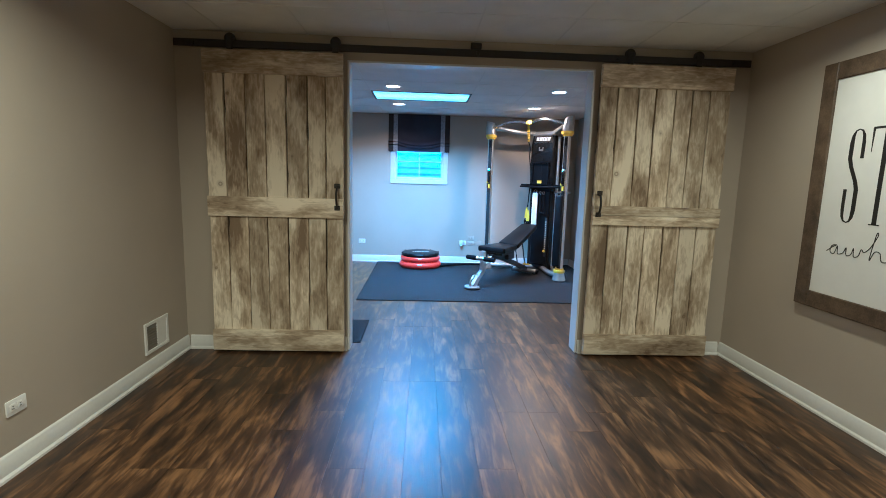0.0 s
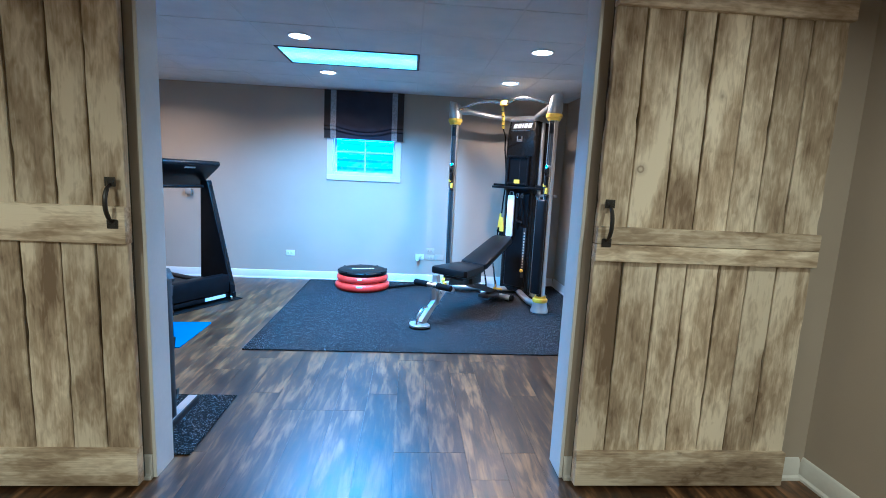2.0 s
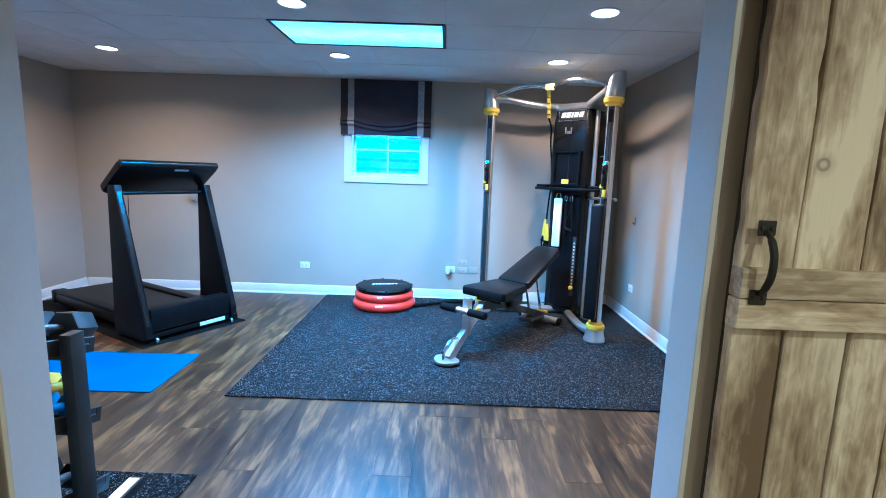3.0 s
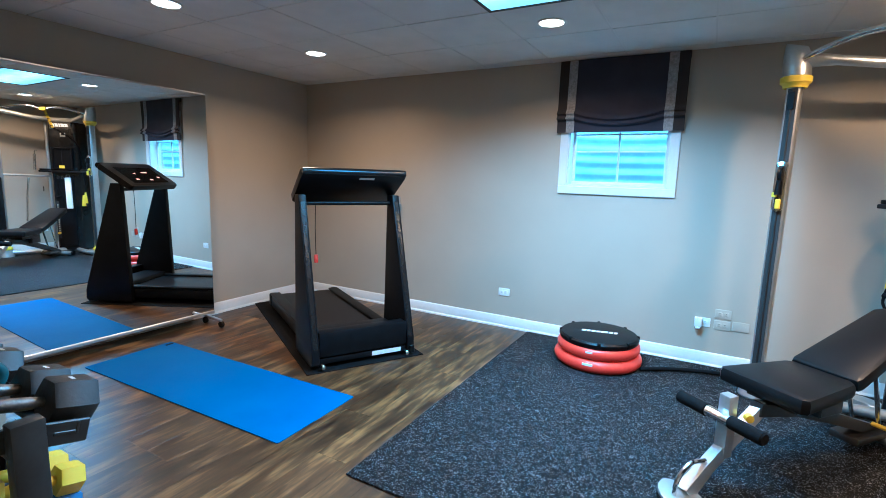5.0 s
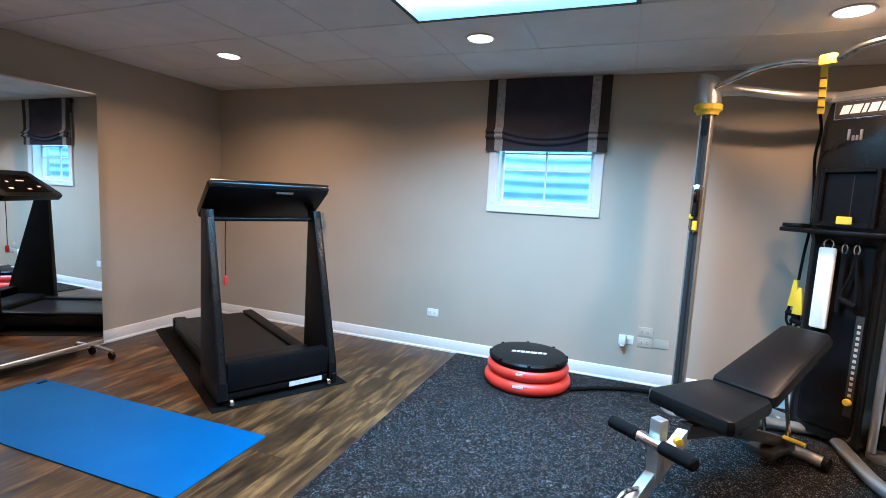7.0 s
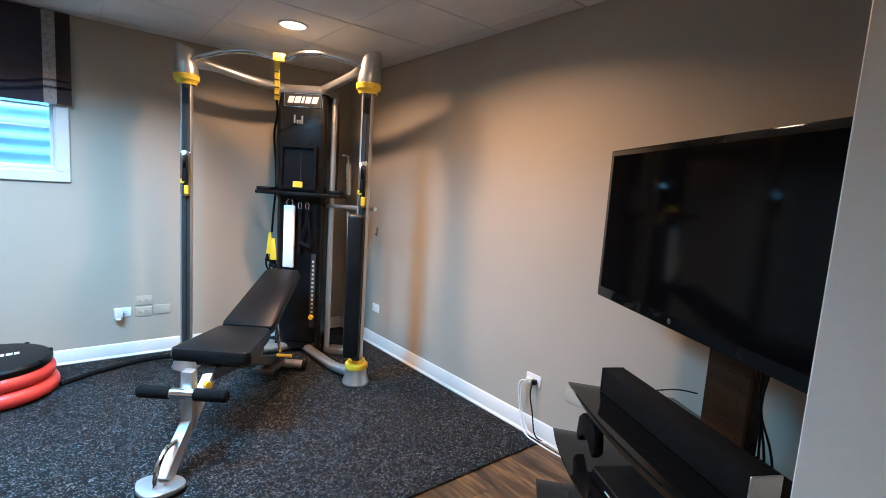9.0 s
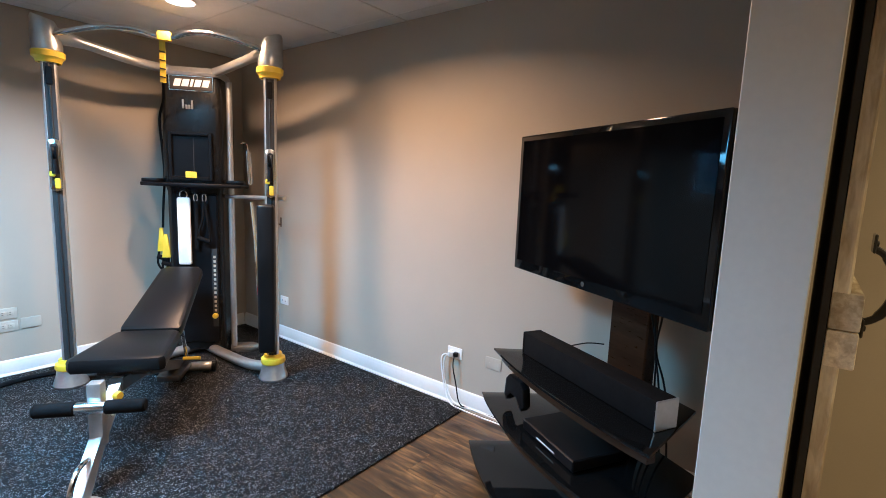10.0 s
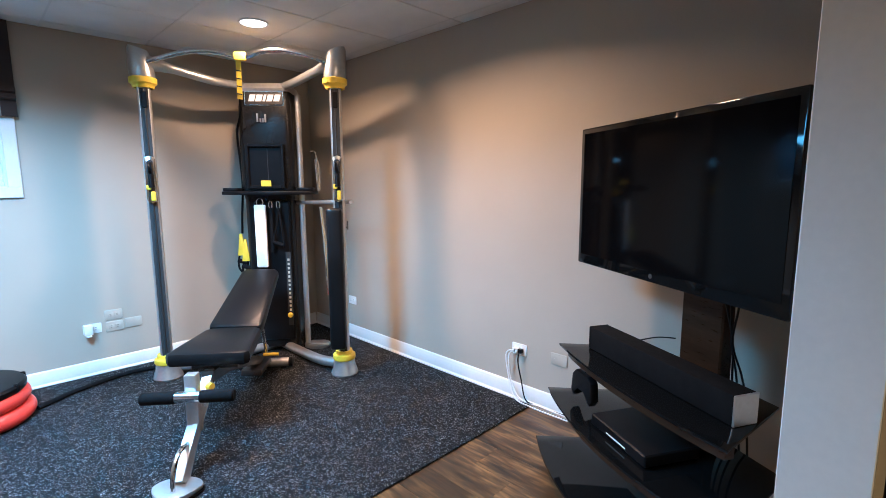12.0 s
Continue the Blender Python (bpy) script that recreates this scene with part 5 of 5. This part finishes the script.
part("back_frame", bx((-0.03, 0.02, -0.075), (0.03, 0.56, -0.035), 0.006, bk), M_BLACK, t)
for s in (-1, 1):
    part("strut", tube(bmesh.new(), [(s * 0.062, -0.44, 0.515), (s * 0.062, -0.31, 0.14)], 0.011, 10), M_CHROME, t, "chrome support strut")
part("adjuster_pin", tube(bmesh.new(), [(0.05, -0.35, 0.165), (0.155, -0.35, 0.165)], 0.012, 12), M_YELLOW, t, "yellow adjuster pin")
part("hinge_bracket", bx((-0.075, -0.86, 0.285), (0.075, -0.68, 0.400), 0.008), M_BLACK, t)
part("rear_foot", tube(bmesh.new(), [(-0.19, -0.19, 0.046), (0.19, -0.19, 0.046)], 0.032, 14), M_SILVER, t, "silver rear crossbar")
part("rear_slide", bx((-0.07, -0.49, 0.062), (0.07, -0.23, 0.105), 0.01, segments=2), M_BLACK, t)
for s in (-1, 1):
    part("foot_cap", tube(bmesh.new(), [(s * 0.1902, -0.19, 0.046), (s * 0.215, -0.19, 0.046)], 0.036, 14), M_PLASTIC, t)
    part("rear_rest", bx((s * 0.15 - 0.02, -0.21, 0.0), (s * 0.15 + 0.02, -0.17, 0.016), 0.002), M_PLASTIC, t)


# ---------------------------------------------------------------- gym: television on its shelf stand
TV = pose(1.912, 4.39, 0.0, 0, 0, -120.0)
t = thing("tv_stand", TV, "black glass and walnut television stand with three shelves", "tv stand")
for z, ye, yc, hw in ((0.592, -0.127, -0.167, 0.49), (0.352, -0.158, -0.24, 0.535), (0.087, -0.205, -0.31, 0.56)):
    front = [(-hw + 2 * hw * k / 16, ye + (yc - ye) * (1 - (2 * k / 16 - 1) ** 2)) for k in range(17)]
    sh = part("shelf", prism(bmesh.new(), front + [(hw - 0.17, 0.27), (-hw + 0.17, 0.27)], z, z + 0.010, 0.002), M_BGLASS, t, "black tempered glass shelf")
    bm = bmesh.new()
    f2 = [(x * 0.93, y + 0.028) for x, y in front]
    prism(bm, f2 + [(x, y + 0.035) for x, y in reversed(f2)], z - 0.046, z - 0.001, 0.003)
    part("front_trim", bm, M_WALNUT, sh, "bowed dark walnut front")
    part("bearer", bx((-0.16, -0.06, z - 0.046), (0.16, 0.26, z - 0.001), 0.004), M_BLACK, sh)
part("column", bx((-0.105, 0.225, 0.0), (0.105, 0.285, 1.30), 0.006), M_WALNUT, t, "dark walnut back column")
part("base", prism(bmesh.new(), [(-0.36, -0.08), (0.0, -0.13), (0.36, -0.08), (0.26, 0.29), (-0.26, 0.29)], 0.001, 0.020, 0.006), M_BLACK, t, "black base plate")
for x in (-0.25, 0.25):
    part("leg", tube(bmesh.new(), [(x, 0.02, 0.020), (x, 0.02, 0.039)], 0.02, 12), M_BLACK, t)
part("mount_plate", bx((-0.20, 0.075, 1.12), (0.20, 0.10, 1.46), 0.004), M_BLACK, t)
part("mount_arm", bx((-0.07, 0.10, 1.20), (0.07, 0.224, 1.29), 0.004), M_BLACK, t)
t = thing("television", TV @ pose(0, 0, 0.990), "large black flat television, switched off, on a stand", "television")
part("housing", prism(bmesh.new(), rounded(-0.541, 0.541, 0.0, 0.632, 0.008, 3), -0.052, -0.004, 0.006, pose(0, 0, 0, 90)), M_PLASTIC, t)
part("bezel", prism(bmesh.new(), rounded(-0.541, 0.541, 0.0, 0.632, 0.008, 3), -0.004, 0.010, 0.004, pose(0, 0, 0, 90)), M_BGLASS, t, "glossy black bezel")
part("screen", bx((-0.515, -0.0118, 0.045), (0.515, -0.0102, 0.608)), M_SCREEN, t, "dark glossy screen")
part("logo_shape", lathe(bmesh.new(), [(0.0, 0.001), (0.009, 0.0008), (0.010, 0.0)], 18, pose(-0.02, -0.0102, 0.024, 90)), M_HANDLE, t, "small pale round logo")
t = thing("soundbar", TV @ pose(0.004, 0.033, 0.603, 0, 0, 2), "black soundbar with silver end caps on the shelf", "soundbar")
part("body", bx((-0.385, -0.05, 0.0), (0.377, 0.05, 0.105), 0.006, segments=2), M_FOAM, t, "black cloth-covered body")
part("end_cap", bx((0.3775, -0.051, -0.0005), (0.386, 0.051, 0.1055), 0.003), M_SILVER, t, "silver end cap")
part("end_cap", bx((-0.394, -0.051, -0.0005), (-0.3855, 0.051, 0.1055), 0.003), M_PLASTIC, t)
t = thing("media_box", TV @ pose(0.02, -0.04, 0.3625), "flat black media box on the middle shelf", "media player")
part("case", bx((-0.17, -0.12, 0.004), (0.17, 0.12, 0.050), 0.005), M_PLASTIC, t)
part("front_strip", bx((-0.06, -0.1215, 0.016), (0.06, -0.1202, 0.022)), M_STICKER, t, "pale front strip")
for s in (-1, 1):
    part("foot", bx((s * 0.14 - 0.012, -0.1, 0.0), (s * 0.14 + 0.012, -0.076, 0.004)), M_PLASTIC, t)
t = thing("game_controller", TV @ pose(-0.30, -0.10, 0.468), "black game controller hung under the top shelf", "game controller")
part("body", prism(bmesh.new(), [(-0.075, 0.03), (-0.05, 0.055), (0.05, 0.055), (0.075, 0.03), (0.085, -0.05), (0.065, -0.075), (0.045, -0.06), (0.03, -0.015), (-0.03, -0.015), (-0.045, -0.06), (-0.065, -0.075), (-0.085, -0.05)], -0.022, 0.022, 0.01, pose(0, 0, 0, 90)), M_PLASTIC, t)
part("hanger", tube(bmesh.new(), [(0, 0.0, 0.05), (0, 0.03, 0.085)], 0.006, 8), M_PLASTIC, t)
t = thing("tv_cables", TV, "thin black cables hanging behind the television", "cable")
for k, dx in enumerate((0.13, 0.155, 0.19)):
    part("cable", tube(bmesh.new(), curve([(dx - 0.02, 0.16, 1.14), (dx, 0.20, 0.95), (dx + 0.03 - 0.03 * k, 0.22, 0.78), (dx - 0.02, 0.29, 0.56), (dx + 0.03, 0.30, 0.03)], 6), 0.004, 6), M_PLASTIC, t)
part("cable", tube(bmesh.new(), curve([(-0.10, 0.20, 0.72), (-0.16, 0.14, 0.71), (-0.23, 0.04, 0.66), (-0.24, 0.02, 0.60)], 6), 0.003, 6), M_PLASTIC, t)
t = thing("power_cords", pose(X_GR, 5.403, 0.019, 0, 0, -90), "white and black cords plugged into the wall outlet", "power cord")
for dx, mat, pts in ((-0.022, M_WHITE, [(-0.022, -0.03, 0.31), (-0.05, -0.05, 0.27), (-0.03, -0.05, 0.12), (0.05, -0.06, 0.02), (0.20, -0.05, 0.012), (0.42, -0.06, 0.012)]),
                     (0.020, M_PLASTIC, [(0.020, -0.035, 0.31), (0.03, -0.06, 0.25), (0.05, -0.05, 0.14), (0.09, -0.06, 0.03), (0.16, -0.05, 0.010), (0.40, -0.04, 0.010)]),
                     (-0.010, M_WHITE, [(-0.022, -0.03, 0.312), (-0.06, -0.06, 0.29), (-0.045, -0.06, 0.16), (0.02, -0.08, 0.03), (0.14, -0.09, 0.010), (0.40, -0.09, 0.010)])):
    part("plug", bx((dx - 0.014, -0.034, 0.298), (dx + 0.014, -0.0095, 0.326), 0.004), mat, t)
    part("cord", tube(bmesh.new(), curve(pts, 7), 0.0042, 8), mat, t)
t = thing("wall_hook", pose(X_GR, 7.273, 1.01, 0, 0, -90), "small dark hook on the wall by the machine", "hook")
part("plate", bx((-0.008, -0.005, -0.04), (0.008, 0.0, 0.04), 0.002), M_OAK, t)
part("peg", tube(bmesh.new(), curve([(0, -0.005, -0.015), (0, -0.018, -0.022), (0, -0.022, -0.005)], 4), 0.004, 8), M_OAK, t)


# ---------------------------------------------------------------- gym: dumbbell rack
RX0, RX1, RY = -2.10, -0.740, 4.14
t = thing("dumbbell_rack", pose(0, 0, 0.010), "dark grey steel dumbbell rack with three tiers", "dumbbell rack")
for x in (RX0, RX1):
    part("upright", bx((x - 0.022, RY - 0.034, 0.042), (x + 0.022, RY + 0.034, 0.796), 0.005, segments=2), M_RACK, t)
    part("base_bar", bx((x - 0.028, 3.93, 0.0), (x + 0.028, 4.425, 0.042), 0.004), M_RACK, t)
    part("base_cap", bx((x - 0.024, 3.96, 0.0425), (x + 0.024, 4.41, 0.046), 0.001), M_SILVER, t, "pale silver top face")
TIERS = [pose(0, 4.130, 0.748, -15), pose(0, 4.135, 0.460, -15), pose(0, 4.15, 0.155, -15)]
for tier in TIERS:
    for x in (RX0, RX1):
        dx = 0.030 if x > -1 else -0.030
        part("bracket", bx((x - dx - 0.006, -0.155, -0.036), (x - dx + 0.006, 0.155, 0.024), 0.003, tier), M_RACK, t, "steel end bracket")
    for dy in (-0.10, 0.10):
        part("shelf_rail", bx((RX0 + 0.022, dy - 0.026, -0.012), (RX1 - 0.022, dy + 0.026, 0.0), 0.003, tier), M_RACK, t)
        part("shelf_lip", bx((RX0 + 0.022, dy * 1.27 - 0.003, -0.0119), (RX1 - 0.022, dy * 1.27 + 0.003, 0.02), 0.001, tier), M_RACK, t)
    part("crossbar", tube(bmesh.new(), [tier @ Vector((RX0, 0, -0.035)), tier @ Vector((RX1, 0, -0.035))], 0.016, 10), M_RACK, t)


def dumbbell(m, r, length, head, mat, label, grip=None, tag=False):
    """Axis along local y; the hexagon heads rest flat at z = 0."""
    t = thing("dumbbell", m, label, "dumbbell", "dumbbells on the rack")
    ap = r * math.cos(radians(30))
    h = part("handle", tube(bmesh.new(), [(0, -length / 2 + head, ap), (0, -0.04, ap), (0, 0, ap), (0, 0.04, ap), (0, length / 2 - head, ap)], [0.013, 0.016, 0.0175, 0.016, 0.013], 12), grip or M_CHROME, t, "" if grip else "knurled chrome handle")
    for s in (-1, 1):
        hexa = [(r * math.cos(radians(60 * k)), r * math.sin(radians(60 * k))) for k in range(6)]
        hd = part("head", prism(bmesh.new(), hexa, -head / 2, head / 2, r * 0.16, Matrix.Translation((0, s * (length - head) / 2, ap)) @ pose(0, 0, 0, 90)), mat, t)
        if tag:
            part("size_mark", bx((-0.014, s * length / 2 - 0.001, ap - 0.018), (0.014, s * length / 2 + 0.001, ap + 0.018)), M_STICKER, hd, "pale size mark")
            part("top_mark", bx((-0.012, s * (length - head) / 2 - 0.005, 2 * ap - 0.0008), (0.012, s * (length - head) / 2 + 0.005, 2 * ap + 0.0008)), M_STICKER, hd, "pale stamped patch")


ON = pose(0, 0, 0.0105)
for x, r, ln, hd in ((-0.835, 0.066, 0.345, 0.106), (-0.975, 0.064, 0.34, 0.102), (-1.255, 0.061, 0.325, 0.096), (-1.390, 0.059, 0.315, 0.092), (-1.520, 0.056, 0.30, 0.087), (-1.645, 0.053, 0.29, 0.083), (-1.765, 0.050, 0.285, 0.08), (-1.880, 0.048, 0.28, 0.078), (-1.990, 0.046, 0.27, 0.074)):
    dumbbell(TIERS[0] @ ON @ pose(x, 0, 0, 0, 0, random.uniform(-2, 2)), r, ln, hd, M_IRON, "grey hexagonal cast-iron dumbbell on the top tier", grip=M_HANDLE, tag=x > -1.3)
t = thing("kettlebell", TIERS[0] @ ON @ pose(-1.115, 0.02, 0), "small dark teal kettlebell among the dumbbells", "kettlebell")
part("bell", lathe(bmesh.new(), [(0.0, 0.0), (0.034, 0.002), (0.048, 0.02), (0.050, 0.038), (0.040, 0.058), (0.018, 0.066), (0.0, 0.067)], 24), M_TEAL, t)
part("handle", tube(bmesh.new(), curve([(0, -0.055, 0.035), (0, -0.058, 0.065), (0, -0.038, 0.088), (0, 0.0, 0.096), (0, 0.038, 0.088), (0, 0.058, 0.065), (0, 0.055, 0.035)], 5), 0.014, 12), M_TEAL, t, "thick teal handle")
for k, x in enumerate((-1.06, -1.18, -1.43, -1.54, -1.65, -1.76)):
    dumbbell(TIERS[1] @ ON @ pose(x, 0, 0), 0.046, 0.27, 0.07, M_PLASTIC, "small black hexagonal dumbbell on the middle tier", grip=M_HANDLE, tag=k < 3)
dumbbell(TIERS[1] @ ON @ pose(-1.31, -0.01, 0), 0.052, 0.26, 0.072, M_DARKRED, "dark red coated dumbbell on the middle tier", grip=M_DARKRED)
for x in (-0.84, -0.945):
    dumbbell(TIERS[1] @ ON @ pose(x, 0, 0), 0.044, 0.245, 0.064, M_BLUE, "small blue coated dumbbell on the middle tier", grip=M_BLUE)
for x in (-0.845, -0.94):
    dumbbell(TIERS[1] @ ON @ pose(x, 0, 0.001 + 2 * 0.044 * math.cos(radians(30))), 0.042, 0.235, 0.060, M_YELLOW, "small yellow coated dumbbell stacked on a blue one", grip=M_YELLOW)
for x in (-0.86, -0.99, -1.12, -1.25):
    dumbbell(TIERS[2] @ ON @ pose(x, 0, 0), 0.050, 0.27, 0.075, M_PLASTIC, "black hexagonal dumbbell on the bottom tier", grip=M_HANDLE)

t = thing("balance_dome", pose(-1.70, Y_W1, 0.955, -90), "grey-beige balance dome hung flat against the wall", "balance trainer")
part("dome", lathe(bmesh.new(), [(0.0, 0.145), (0.10, 0.140), (0.20, 0.120), (0.28, 0.085), (0.325, 0.050), (0.345, 0.028), (0.335, 0.024)], 40), M_BEIGE, t, "grey-beige inflated dome")
part("base", lathe(bmesh.new(), [(0.0, 0.004), (0.34, 0.004), (0.35, 0.012), (0.35, 0.022), (0.34, 0.0275), (0.30, 0.03)], 40), M_RACK, t, "dark flat base")


# ---------------------------------------------------------------- floor planks
floor = bpy.data.objects["floor"]
PW, PL = 0.182, 1.22
plank_meshes = {}


def plank(x0, x1, y0, y1):
    key = (round(x1 - x0, 3), round(y1 - y0, 2))
    if key not in plank_meshes:
        w, l = (x1 - x0) / 2 - 0.0003, (y1 - y0) / 2 - 0.0004
        bm = bmesh.new()
        lo = [bm.verts.new((sx * w, sy * l, -0.010)) for sx, sy in ((-1, -1), (1, -1), (1, 1), (-1, 1))]
        mid = [bm.verts.new((sx * w, sy * l, -0.0004)) for sx, sy in ((-1, -1), (1, -1), (1, 1), (-1, 1))]
        top = [bm.verts.new((sx * (w - 0.0003), sy * (l - 0.0003), 0.0)) for sx, sy in ((-1, -1), (1, -1), (1, 1), (-1, 1))]
        for a, b in ((lo, mid), (mid, top)):
            for i in range(4):
                bm.faces.new((a[i], a[(i + 1) % 4], b[(i + 1) % 4], b[i]))
        bm.faces.new(top)
        plank_meshes[key] = finish("plank", bm, M_FLOOR, 20)
    ob = new("plank", plank_meshes[key])
    ob.parent = floor
    ob.location = ((x0 + x1) / 2, (y0 + y1) / 2, 0.0)


rnd = random.Random(21)
x = X_GL
while x < X_HR - 0.01:
    x1 = min(x + PW, X_HR)
    bottom = Y_HB if x1 > X_HL + 0.01 else Y_W1
    y = bottom - rnd.choice((0.15, 0.37, 0.58, 0.80, 1.02))
    while y < Y_GB:
        a, b = max(y, bottom), min(y + PL, Y_GB)
        if b - a > 0.05:
            plank(x, x1, a, b)
        y += PL
    x = x1
